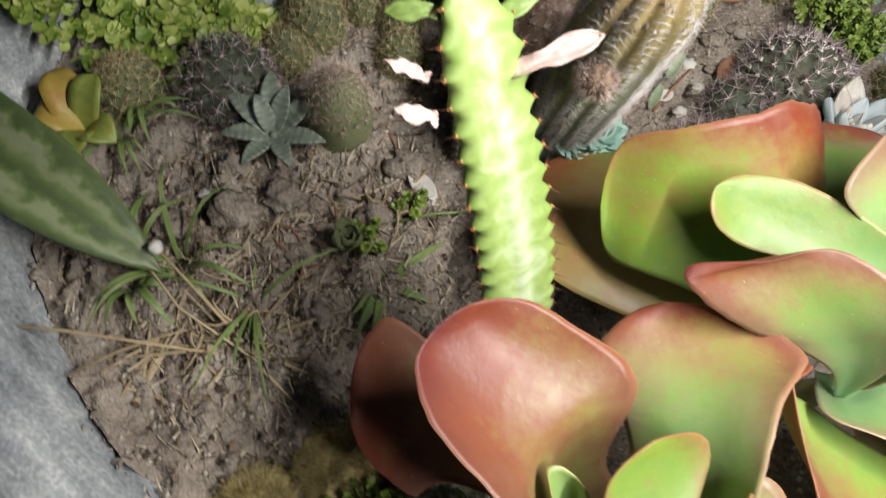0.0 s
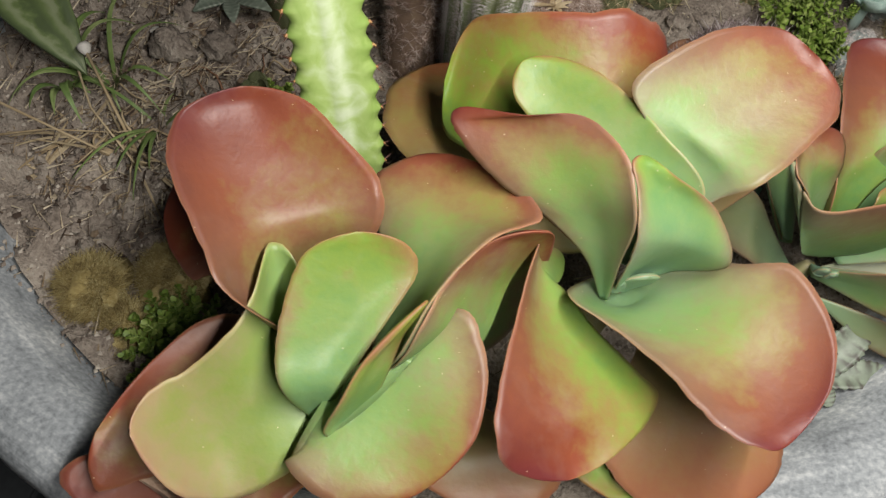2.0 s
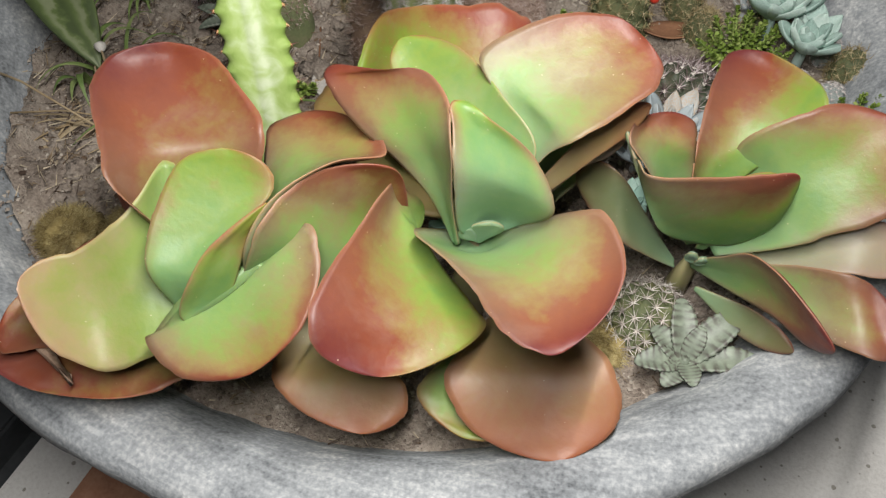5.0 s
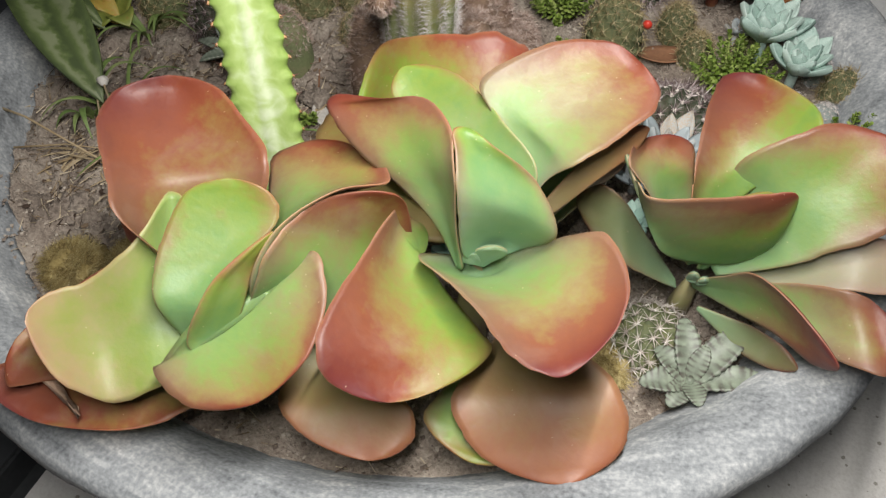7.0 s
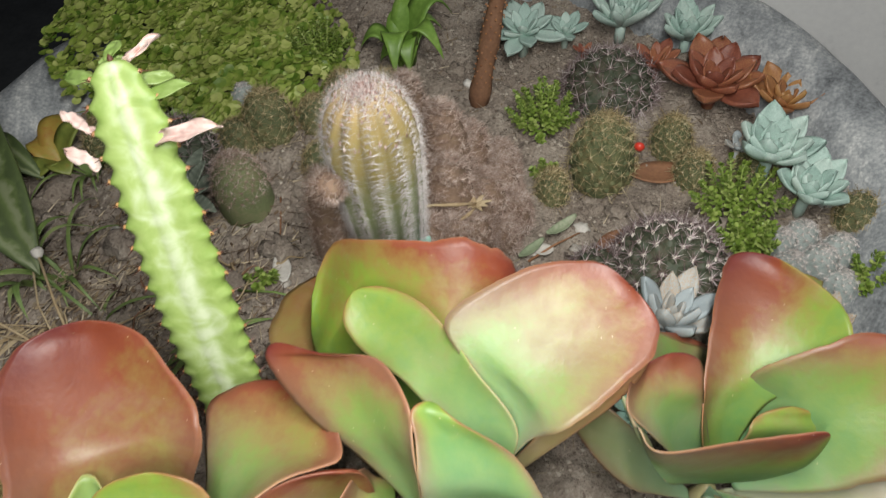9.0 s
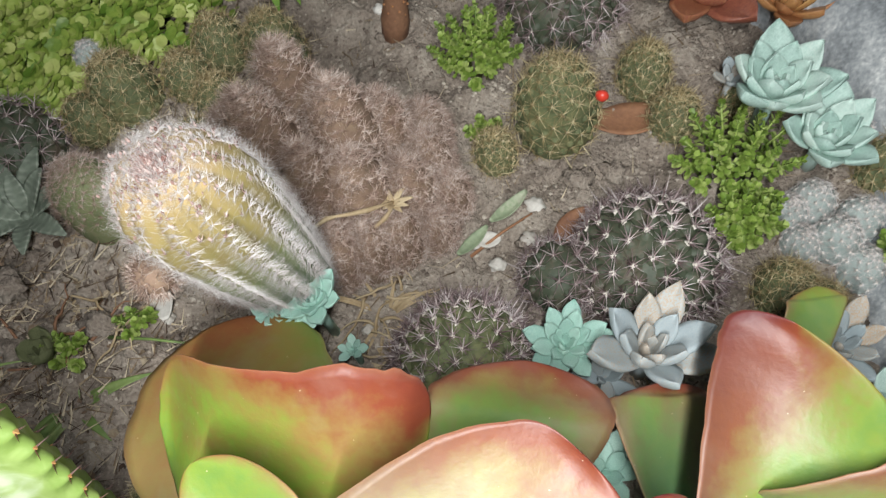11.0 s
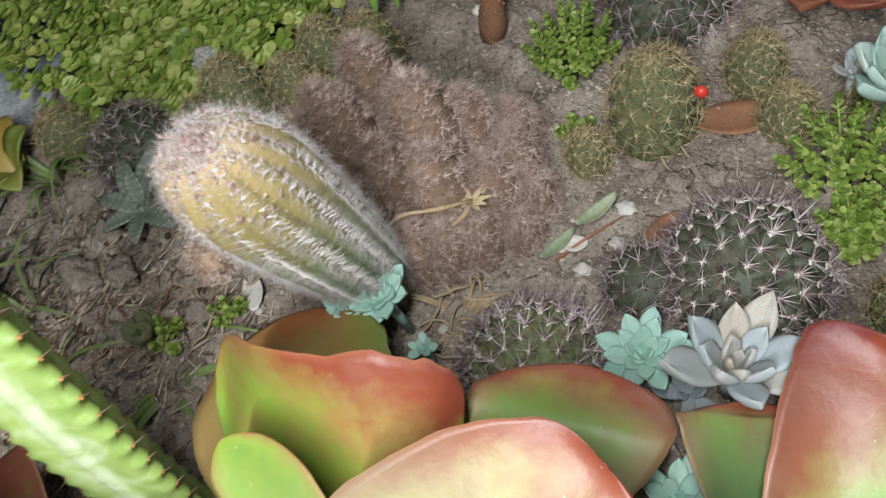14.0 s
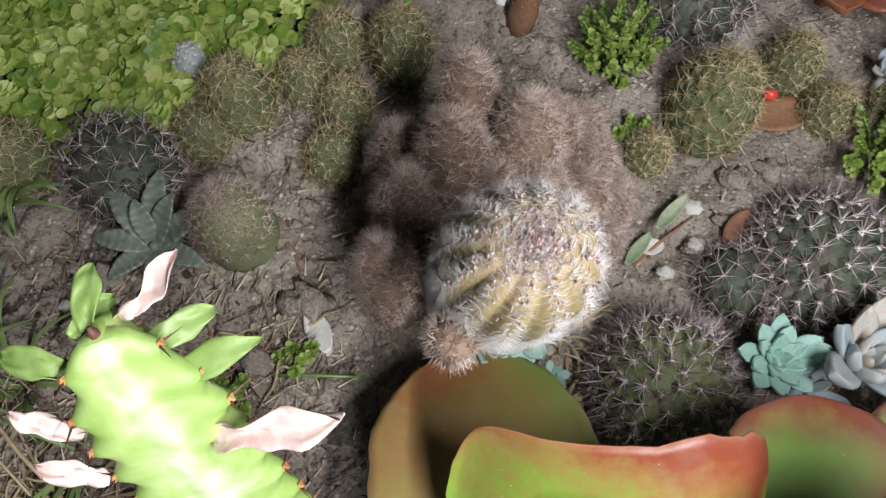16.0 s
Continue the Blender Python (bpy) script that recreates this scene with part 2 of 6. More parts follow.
MOSS = surface("yellow_moss", [(0.0, (0.16, 0.11, 0.04)), (0.5, (0.38, 0.29, 0.11)), (1.0, (0.64, 0.54, 0.28))], 80.0, 0.9, 0.5, 0.001, 5.0, 0.7, True)
MINT = surface("mint_succulent", [(0.0, (0.24, 0.42, 0.36)), (0.6, (0.38, 0.56, 0.48)), (1.0, (0.52, 0.66, 0.58))], 40.0, 0.55, 0.2, 0.0005, 6.0, 0.4)
PALE = surface("pale_succulent", [(0.0, (0.29, 0.35, 0.38)), (0.55, (0.38, 0.42, 0.43)), (0.8, (0.42, 0.34, 0.26)), (1.0, (0.44, 0.29, 0.18))], 45.0, 0.55, 0.2, 0.0005, 6.0, 0.6)
CELADON = surface("celadon_succulent", [(0.0, (0.28, 0.41, 0.36)), (0.5, (0.43, 0.57, 0.51)), (1.0, (0.60, 0.69, 0.63))], 40.0, 0.55, 0.2, 0.0005, 6.0, 0.5)
COPPER = surface("copper_succulent", [(0.0, (0.16, 0.05, 0.04)), (0.5, (0.30, 0.10, 0.06)), (1.0, (0.42, 0.20, 0.09))], 30.0, 0.4, 0.2, 0.0005, 6.0, 0.5)
AMBER = surface("amber_succulent", [(0.0, (0.28, 0.11, 0.05)), (0.5, (0.42, 0.20, 0.08)), (1.0, (0.50, 0.33, 0.12))], 30.0, 0.45, 0.2, 0.0005, 6.0, 0.5)
BALL_GREEN = surface("olive_cactus_skin", [(0.0, (0.055, 0.07, 0.035)), (0.5, (0.12, 0.135, 0.06)), (1.0, (0.24, 0.22, 0.10))], 60.0, 0.75, 0.4, 0.001)
BALL_DARK = surface("dark_cactus_skin", [(0.0, (0.03, 0.04, 0.022)), (0.45, (0.06, 0.075, 0.045)), (1.0, (0.14, 0.10, 0.075))], 60.0, 0.6, 0.3, 0.001)
BALL_FRESH = surface("fresh_cactus_skin", [(0.0, (0.12, 0.14, 0.07)), (0.5, (0.18, 0.21, 0.095)), (1.0, (0.27, 0.24, 0.14))], 60.0, 0.75, 0.4, 0.001)
BALL_GREY = surface("grey_cactus_skin", [(0.0, (0.12, 0.085, 0.055)), (0.5, (0.23, 0.15, 0.105)), (1.0, (0.32, 0.23, 0.15))], 70.0, 0.85, 0.5, 0.001)
FUZZ_WHITE = surface("white_wool", [(0.0, (0.22, 0.27, 0.25)), (1.0, (0.46, 0.51, 0.49))], 90.0, 0.9, 0.5, 0.001)
SPINE_STRAW = surface("straw_spines", [(0.0, (0.20, 0.14, 0.06)), (0.5, (0.36, 0.28, 0.14)), (1.0, (0.62, 0.53, 0.32))], 80.0, 0.6, 0.1, vary=1.0, island=True)
SPINE_PINK = surface("pinkish_spines", [(0.0, (0.20, 0.12, 0.09)), (0.5, (0.39, 0.28, 0.225)), (1.0, (0.64, 0.54, 0.48))], 80.0, 0.6, 0.1, vary=1.0, island=True)
SPINE_PALE = surface("pale_spines", [(0.0, (0.30, 0.25, 0.22)), (0.5, (0.52, 0.46, 0.41)), (1.0, (0.78, 0.73, 0.68))], 80.0, 0.55, 0.1, vary=1.0, island=True)
SPINE_WHITE = surface("white_spines", [(0.0, (0.36, 0.31, 0.29)), (0.5, (0.56, 0.51, 0.49)), (1.0, (0.74, 0.71, 0.70))], 80.0, 0.6, 0.1, vary=1.0, island=True)
SPINE_MAUVE = surface("mauve_spines", [(0.0, (0.11, 0.07, 0.07)), (0.55, (0.30, 0.22, 0.22)), (1.0, (0.62, 0.55, 0.54))], 80.0, 0.55, 0.1, vary=1.0, island=True)
WOOL = surface("areole_wool", [(0.0, (0.62, 0.55, 0.48)), (1.0, (0.85, 0.80, 0.74))], 90.0, 0.95, 0.3)
PINK_WOOL = surface("pink_crown_wool", [(0.0, (0.22, 0.11, 0.09)), (0.4, (0.42, 0.28, 0.25)), (1.0, (0.74, 0.61, 0.57))], 120.0, 0.95, 0.3, vary=0.9, island=True)
BLADE = surface("grass_green", [(0.0, (0.10, 0.16, 0.045)), (0.5, (0.17, 0.245, 0.07)), (1.0, (0.30, 0.35, 0.14))], 40.0, 0.5, 0.2, vary=0.5)
STRAW = surface("dry_straw", [(0.0, (0.30, 0.21, 0.11)), (1.0, (0.56, 0.45, 0.29))], 60.0, 0.8, 0.3, vary=0.6)
DRY = surface("dry_leaf_brown", [(0.0, (0.16, 0.07, 0.04)), (1.0, (0.36, 0.18, 0.09))], 50.0, 0.75, 0.4, vary=0.5)
PEBBLE = surface("pale_pebble", [(0.0, (0.42, 0.38, 0.33)), (1.0, (0.74, 0.71, 0.66))], 90.0, 0.8, 0.3, vary=0.7)
CRIMSON = surface("red_fruit", [(0.0, (0.55, 0.03, 0.02)), (1.0, (0.75, 0.07, 0.04))], 90.0, 0.35, 0.1)
BARK = surface("brown_stem", [(0.0, (0.15, 0.07, 0.04)), (1.0, (0.34, 0.18, 0.10))], 60.0, 0.7, 0.4)


def euphorbia_skin():
    """Three-angled stem: fresh green towards the ridges, marbled whitish along the middle of each face."""
    m, nt, b = nodes_of("euphorbia_skin")
    xyz = nt.nodes.new("ShaderNodeSeparateXYZ")
    nt.links.new(nt.nodes.new("ShaderNodeUVMap").outputs[0], xyz.inputs[0])
    vein = noise_node(nt, 90.0, 3, 0.5, 0.8)
    fine = noise_node(nt, 420.0, 4)
    f = math_node(nt, "ADD", math_node(nt, "MULTIPLY", xyz.outputs[1], 0.75), math_node(nt, "MULTIPLY", math_node(nt, "SUBTRACT", vein, 0.5), 1.3))
    # pale scallops, one to each tooth
    wave = math_node(nt, "ADD", math_node(nt, "MULTIPLY", xyz.outputs[0], 23 * math.tau), math_node(nt, "MULTIPLY", xyz.outputs[1], 2.6))
    wave = math_node(nt, "SINE", math_node(nt, "ADD", wave, math_node(nt, "MULTIPLY", vein, 2.0)))
    f = math_node(nt, "ADD", f, math_node(nt, "MULTIPLY", wave, 0.06))
    f = math_node(nt, "ADD", f, math_node(nt, "MULTIPLY", math_node(nt, "SUBTRACT", fine, 0.5), 0.15), True)
    nt.links.new(ramp(nt, f, [(0.0, (0.26, 0.38, 0.09)), (0.35, (0.36, 0.48, 0.15)), (0.6, (0.46, 0.57, 0.27)), (0.9, (0.60, 0.68, 0.45))]), b.inputs["Base Color"])
    b.inputs["Roughness"].default_value = 0.5
    bump(nt, b, fine, 0.15, 0.0005)
    return m


EUPHORBIA = euphorbia_skin()


def column_skin():
    """Column cactus: grey-green below, ochre yellow towards its crown."""
    m, nt, b = nodes_of("column_cactus_skin")
    co = nt.nodes.new("ShaderNodeTexCoord").outputs["Object"]
    xyz = nt.nodes.new("ShaderNodeSeparateXYZ")
    nt.links.new(co, xyz.inputs[0])
    n = noise_node(nt, 40.0, 4)
    h = math_node(nt, "DIVIDE", xyz.outputs[2], 0.21)
    f = math_node(nt, "ADD", h, math_node(nt, "MULTIPLY", math_node(nt, "SUBTRACT", n, 0.5), 0.35), True)
    col = ramp(nt, f, [(0.3, (0.14, 0.19, 0.10)), (0.60, (0.24, 0.28, 0.11)), (0.80, (0.38, 0.31, 0.11)), (1.0, (0.38, 0.27, 0.13))])
    nt.links.new(col, b.inputs["Base Color"])
    b.inputs["Roughness"].default_value = 0.7
    bump(nt, b, noise_node(nt, 300.0, 3), 0.3, 0.0006)
    return m


COLUMN = column_skin()


# ---- building helpers ----
def thing(name, at, label, category, group="", kind=""):
    ob = new(name)
    ob.location = at
    ob.empty_display_size = 0.01
    return tagged(ob, label, category, group, kind)


def base_of(ob):
    return ob.location if ob.parent is None else ob.parent.location + ob.location


def part(name, bm, material, parent, label="", smooth=True):
    """Links a bmesh, in world metres, as one mesh under a thing or a part."""
    off = base_of(parent)
    bmesh.ops.translate(bm, verts=bm.verts, vec=-off)
    bmesh.ops.recalc_face_normals(bm, faces=bm.faces)
    me = bpy.data.meshes.new(name)
    bm.to_mesh(me)
    bm.free()
    me.materials.append(material)
    if smooth:
        me.polygons.foreach_set("use_smooth", [True] * len(me.polygons))
    ob = new(name, me)
    ob.parent = parent
    return tagged(ob, label)


def part_raw(name, verts, faces, material, parent, label="", smooth=False, kind=""):
    """As part(), for long runs of small pieces."""
    off = base_of(parent) if parent else Vector()
    me = bpy.data.meshes.new(name)
    me.from_pydata([(v[0] - off.x, v[1] - off.y, v[2] - off.z) for v in verts], [], faces)
    me.materials.append(material)
    if smooth:
        me.polygons.foreach_set("use_smooth", [True] * len(me.polygons))
    ob = new(name, me)
    ob.parent = parent
    return tagged(ob, label, kind=kind)


def soil_height(x, y):
    """The bed: low in the middle, banked up towards the left and the back, with clods."""
    d = math.hypot(x - CX, y - CY)
    left = max(0.0, min(1.0, (0.04 - x) / 0.08)) * max(0.0, min(1.0, (0.27 - y) / 0.05))
    h = -0.047 + 0.010 * max(0.0, min(1.0, (0.05 - x) / 0.2)) - 0.012 * max(0.0, 1 - math.hypot(x - 0.19, y - 0.33) / 0.1)
    h += 0.009 * noise.noise((x * 14, y * 14, 1.0)) + (0.007 + left * 0.005) * noise.noise((x * 42, y * 42, 4.0)) + (0.0036 + left * 0.004) * noise.noise((x * 105, y * 105, 7.0)) + (0.0016 + left * 0.0014) * noise.noise((x * 240, y * 240, 9.0))
    return h + 0.006 * max(0.0, (d - 0.30) / 0.05)


def frame_of(direction):
    d = Vector(direction).normalized()
    a = d.cross(Vector((0, 0, 1)) if abs(d.z) < 0.9 else Vector((1, 0, 0))).normalized()
    return d, a, d.cross(a)


def spine(verts, faces, at, direction, length, radius):
    d, a, b = frame_of(direction)
    k = len(verts)
    for i in range(3):
        w = 2.0944 * i
        verts.append(at + (a * math.cos(w) + b * math.sin(w)) * radius)
    verts.append(at + d * length)
    faces.extend(((k, k + 1, k + 3), (k + 1, k + 2, k + 3), (k + 2, k, k + 3)))


def tuft(verts, faces, at, r, squash=1.0):
    k = len(verts)
    for dx, dy, dz in ((1, 0, 0), (0, 1, 0), (-1, 0, 0), (0, -1, 0), (0, 0, 1), (0, 0, -1)):
        verts.append(at + Vector((dx, dy, dz * squash)) * r * rng.uniform(0.8, 1.2))
    for i in range(4):
        j = (i + 1) % 4
        faces.extend(((k + i, k + j, k + 4), (k + j, k + i, k + 5)))


def tube(bm, points, radii, sides=8):
    rings = []
    for i, p in enumerate(points):
        p = Vector(p)
        d = Vector(points[min(i + 1, len(points) - 1)]) - Vector(points[max(i - 1, 0)])
        _, a, b = frame_of(d)
        rings.append([bm.verts.new(p + (a * math.cos(w) + b * math.sin(w)) * radii[i]) for w in [math.tau * j / sides for j in range(sides)]])
    for r0, r1 in zip(rings, rings[1:]):
        for j in range(sides):
            bm.faces.new((r0[j], r0[(j + 1) % sides], r1[(j + 1) % sides], r1[j]))
    bm.faces.new(rings[0][::-1])
    bm.faces.new(rings[-1])


def sheet(bm, point, nu, nv, thick, edge=0.35):
    """A solid curved leaf: point(u, s) gives a place and a normal; thickness falls off to the margin."""
    uv = bm.loops.layers.uv.new("UVMap")
    top, low = [], []
    for i in range(nu + 1):
        u = i / nu
        rt, rl = [], []
        for j in range(nv + 1):
            s = 2 * j / nv - 1
            p, n = point(u, s)
            t = thick * (edge + (1 - edge) * (1 - s ** 4)) * (0.22 + 0.78 * min(1, (1 - u) * 6)) * 0.5
            rt.append(bm.verts.new(p + n * t))
            rl.append(bm.verts.new(p - n * t))
        top.append(rt)
        low.append(rl)

    def quad(vs, uvs):
        try:
            f = bm.faces.new(vs)
        except ValueError:
            return
        for loop, c in zip(f.loops, uvs):
            loop[uv].uv = c
    for i in range(nu):
        for j in range(nv):
            c = [(i / nu, j / nv), (i / nu, (j + 1) / nv), ((i + 1) / nu, (j + 1) / nv), ((i + 1) / nu, j / nv)]
            quad((top[i][j], top[i][j + 1], top[i + 1][j + 1], top[i + 1][j]), c)
            quad((low[i][j], low[i + 1][j], low[i + 1][j + 1], low[i][j + 1]), [c[0], c[3], c[2], c[1]])
        for j, v in ((0, 0.0), (nv, 1.0)):
            quad((top[i][j], top[i + 1][j], low[i + 1][j], low[i][j]), [(i / nu, v), ((i + 1) / nu, v), ((i + 1) / nu, v), (i / nu, v)])
    for j in range(nv):
        quad((top[nu][j], top[nu][j + 1], low[nu][j + 1], low[nu][j]), [(1, j / nv), (1, (j + 1) / nv), (1, (j + 1) / nv), (1, j / nv)])
        quad((top[0][j], low[0][j], low[0][j + 1], top[0][j + 1]), [(0, j / nv), (0, j / nv), (0, (j + 1) / nv), (0, (j + 1) / nv)])


VIEW = Vector((0.1, -0.35, 1.0)).normalized()


def glide(points, t, after):
    """A smooth curve through points, at t from 0 to 1, that would run on to the point after."""
    k = t * (len(points) - 1)
    i = min(int(k), len(points) - 2)
    f = k - i
    p0, p1, p2, p3 = points[max(i - 1, 0)], points[i], points[i + 1], points[i + 2] if i + 2 < len(points) else after
    return 0.5 * (p1 * 2 + (p2 - p0) * f + (p0 * 2 - p1 * 5 + p2 * 4 - p3) * f * f + (p1 * 3 - p0 - p2 * 3 + p3) * f ** 3)


def leaf(plant, base, tip, ribs, cup, skin, wave=0.0010, label=""):
    """A fleshy paddle leaf from its base to its tip over a few cross ribs (left and right margin), hollowed by cup along the midrib."""
    base, tip = Vector(base), Vector(tip)
    ribs = [(Vector(a), Vector(b)) for a, b in ribs]
    if len(ribs) == 1:
        # a plain paddle: broadest at three fifths of its length
        a, b = ribs[0]
        mid, half = (a + b) / 2, (b - a) / 2
        low, high = base.lerp(mid, 0.5), mid.lerp(tip, 0.62)
        ribs = [(low - half * 0.62, low + half * 0.62), (a, b), (high - half * 0.84, high + half * 0.84)]
    across = (ribs[0][1] - ribs[0][0]) * 0.14
    left = [base - across, *(a for a, _ in ribs), tip]
    right = [base + across, *(b for _, b in ribs), tip]
    seed = rng.uniform(0, 99)
    mid = sum((a + b for a, b in ribs), Vector()) / (2 * len(ribs))

    def edge(t):
        return glide(left, t, right[-2]), glide(right, t, left[-2])

    def point(u, s):
        t = u
        a, b = edge(t)
        a2, b2 = edge(min(1.0, t + 0.02))
        a1, b1 = edge(max(0.0, t - 0.02))
        half = (b - a) / 2
        n = half.cross((a2 + b2) - (a1 + b1))
        n = n.normalized() if n.length > 1e-9 else VIEW
        if n.dot(VIEW) < 0:
            n = -n
        full = min(1.0, half.length / 0.025)
        p = (a + b) / 2 + half * s
        p -= n * cup * (1 - s * s) * (1 - u ** 3) * min(1.0, half.length / 0.02)
        w = (abs(s) ** 3) * (0.35 + u) * full
        p += n * wave * w * (noise.noise((u * 3.2 + seed, s * 1.5, seed)) * 2.2)
        p += half * s * w * (0.045 * noise.noise((u * 9 + seed, s + 3, 1.5)) + 0.022 * noise.noise((u * 27 + seed, s + 8, 4.5)))
        p += n * 0.0016 * full * noise.noise((u * 2.6 + seed, s * 1.4, 7.5))
        return p, n
    bm = bmesh.new()
    sheet(bm, point, 40, 22, 0.0036, 0.2)
    bmesh.ops.remove_doubles(bm, verts=bm.verts, dist=0.00002)
    return part("leaf", bm, LEAF[skin], plant, label)


def stem_of(plant, points, radii, material, label=""):
    bm = bmesh.new()
    tube(bm, points, radii)
    return part("stem", bm, material, plant, label)


# ---- floor and bowl ----
def plane_grid(name, x0, x1, y0, y1, nx, ny, height, material, parent=None):
    verts = [(x0 + (x1 - x0) * i / nx, y0 + (y1 - y0) * j / ny) for j in range(ny + 1) for i in range(nx + 1)]
    verts = [(x, y, height(x, y)) for x, y in verts]
    faces = [(j * (nx + 1) + i, j * (nx + 1) + i + 1, (j + 1) * (nx + 1) + i + 1, (j + 1) * (nx + 1) + i) for j in range(ny) for i in range(nx)]
    return part_raw(name, verts, faces, material, parent, smooth=True)


floor = plane_grid("floor", -60, 60, -60, 60, 4, 4, lambda x, y: FLOOR - 0.03, DARK_TILE)
tagged(floor, "dark ground below the paving", "floor", kind="structure")


def slab(name, x0, x1, y0, y1, top, material, label):
    bm = bmesh.new()
    bmesh.ops.create_cube(bm, size=1.0)
    for v in bm.verts:
        v.co = Vector((x0 if v.co.x < 0 else x1, y0 if v.co.y < 0 else y1, top - 0.035 if v.co.z < 0 else top))
    bmesh.ops.bevel(bm, geom=bm.edges[:], offset=0.003, segments=2, affect="EDGES")
    me = bpy.data.meshes.new(name)
    bm.to_mesh(me)
    bm.free()
    me.materials.append(material)
    tagged(new(name, me), label, "paving", kind="structure")


slab("pavement", -0.088, 9.0, -9.0, 9.0, FLOOR, CONCRETE, "pale speckled concrete paving under the planter")
for k in range(6):
    slab("pavement_slab", -0.55, -0.118, -0.62 + 0.42 * k, -0.215 + 0.42 * k, FLOOR, DARK_TILE, "dark slate paving slab beside the planter")

slab("brick", -0.028, 0.07, -0.28, -0.078, FLOOR + 0.012, TERRACOTTA, "worn terracotta brick lying on the paving beside the planter")


def back_wall():
    bm = bmesh.new()
    bmesh.ops.create_cube(bm, size=1.0)
    for v in bm.verts:
        v.co = Vector((0.06 if v.co.x < 0 else 3.5, 0.66 if v.co.y < 0 else 0.8, FLOOR - 0.02 if v.co.z < 0 else 1.6))
    bmesh.ops.bevel(bm, geom=bm.edges[:], offset=0.006, segments=2, affect="EDGES")
    me = bpy.data.meshes.new("wall_back")
    bm.to_mesh(me)
    bm.free()
    me.materials.append(PLASTER)
    tagged(new("wall_back", me), "white plastered wall close behind the planter", "wall", kind="structure")


back_wall()


def bowl():
    pot = thing("planter_bowl", (CX, CY, FLOOR), "wide round weathered grey cement planter bowl on the floor", "planter")
    bm = bmesh.new()
    profile = [(0.0, -0.145), (0.2, -0.14), (0.29, -0.115), (0.31, -0.085), (0.322, -0.06), (0.333, -0.038), (R_IN - 0.001, -0.019), (R_IN + 0.008, -0.008), (R_IN + 0.018, -0.003), (R_IN + 0.03, 0.0),
               (R_OUT - 0.006, -0.001), (R_OUT, -0.006), (R_OUT + 0.002, -0.016), (R_OUT - 0.004, -0.032), (R_OUT - 0.022, -0.05), (R_OUT - 0.045, -0.085), (R_OUT - 0.1, -0.13), (0.22, -0.158), (0.18, FLOOR + 0.002), (0.0, FLOOR + 0.002)]
    n = 220
    rings = []
    for r, z in profile:
        ring = []
        for i in range(n):
            w = math.tau * i / n
            k = r + (0.0035 * noise.noise((math.cos(w) * 3, math.sin(w) * 3, z * 20)) + 0.0016 * noise.noise((math.cos(w) * 14, math.sin(w) * 14, z * 60)) if r > 0.2 else 0)
            dz = 0.0022 * noise.noise((math.cos(w) * 9, math.sin(w) * 9, r * 60)) if r > 0.3 else 0
            ring.append(bm.verts.new((CX + k * math.cos(w), CY + k * math.sin(w), z + dz)))
            if r == 0:
                break
        rings.append(ring)
    for a, b in zip(rings, rings[1:]):
        for i in range(n):
            j = (i + 1) % n
            if len(a) == 1:
                bm.faces.new((a[0], b[i], b[j]))
            elif len(b) == 1:
                bm.faces.new((a[i], a[j], b[0]))
            else:
                bm.faces.new((a[i], a[j], b[j], b[i]))
    part("bowl", bm, STONE, pot)
    return pot


bowl()


def soil_bed():
    rings, n = 190, 560
    verts, faces = [(CX, CY, soil_height(CX, CY))], []
    for r in range(1, rings + 1):
        k = (R_IN - 0.012) * r / rings
        for i in range(n):
            w = math.tau * i / n
            x, y = CX + k * math.cos(w), CY + k * math.sin(w)
            verts.append((x, y, soil_height(x, y)))
    for i in range(n):
        faces.append((0, 1 + i, 1 + (i + 1) % n))
    for r in range(rings - 1):
        for i in range(n):
            a, b = 1 + r * n + i, 1 + r * n + (i + 1) % n
            faces.append((a, a + n, b + n, b))
    ob = part_raw("soil", verts, faces, SOIL, None, smooth=True)
    tagged(ob, "dry greyish brown potting soil filling the bowl", "soil", kind="structure")
    # loose crumbs
    verts, faces = [], []
    for _ in range(42000):
        w, k = rng.uniform(0, math.tau), (R_IN - 0.006) * math.sqrt(rng.random())
        x, y = CX + k * math.cos(w), CY + k * math.sin(w)
        r = 0.0004 + 0.0019 * rng.random() ** 4
        tuft(verts, faces, Vector((x, y, soil_height(x, y) + r * 0.3)), r, 0.7)
    ob = part_raw("soil_crumbs", verts, faces, GRIT, None, kind="stuff")
    tagged(ob, "loose grey crumbs of soil and grit on the bed", "grit")


soil_bed()

# ---- the three paddle-leaved succulents ----
kalanchoe_a = thing("kalanchoe", (0.112, 0.012, -0.045), "paddle plant with overlapping terracotta and green round leaves", "succulent", "paddle plants in the bowl")
kalanchoe_b = thing("kalanchoe", (0.2, 0.085, -0.045), "large paddle plant with folded green leaves blushing red", "succulent", "paddle plants in the bowl")
kalanchoe_c = thing("kalanchoe", (0.32, 0.16, -0.045), "smaller paddle plant with cupped leaves by the rim", "succulent", "paddle plants in the bowl")
stem_of(kalanchoe_a, [(0.112, 0.012, -0.06), (0.113, 0.01, 0.0), (0.118, 0.006, 0.042)], [0.010, 0.009, 0.005], LEAF["green"])
stem_of(kalanchoe_b, [(0.2, 0.085, -0.06), (0.203, 0.08, 0.0), (0.206, 0.078, 0.044)], [0.012, 0.010, 0.005], LEAF["green"])
stem_of(kalanchoe_c, [(0.318, 0.164, -0.06), (0.32, 0.162, -0.03), (0.322, 0.162, -0.008)], [0.009, 0.007, 0.004], LEAF["green"])
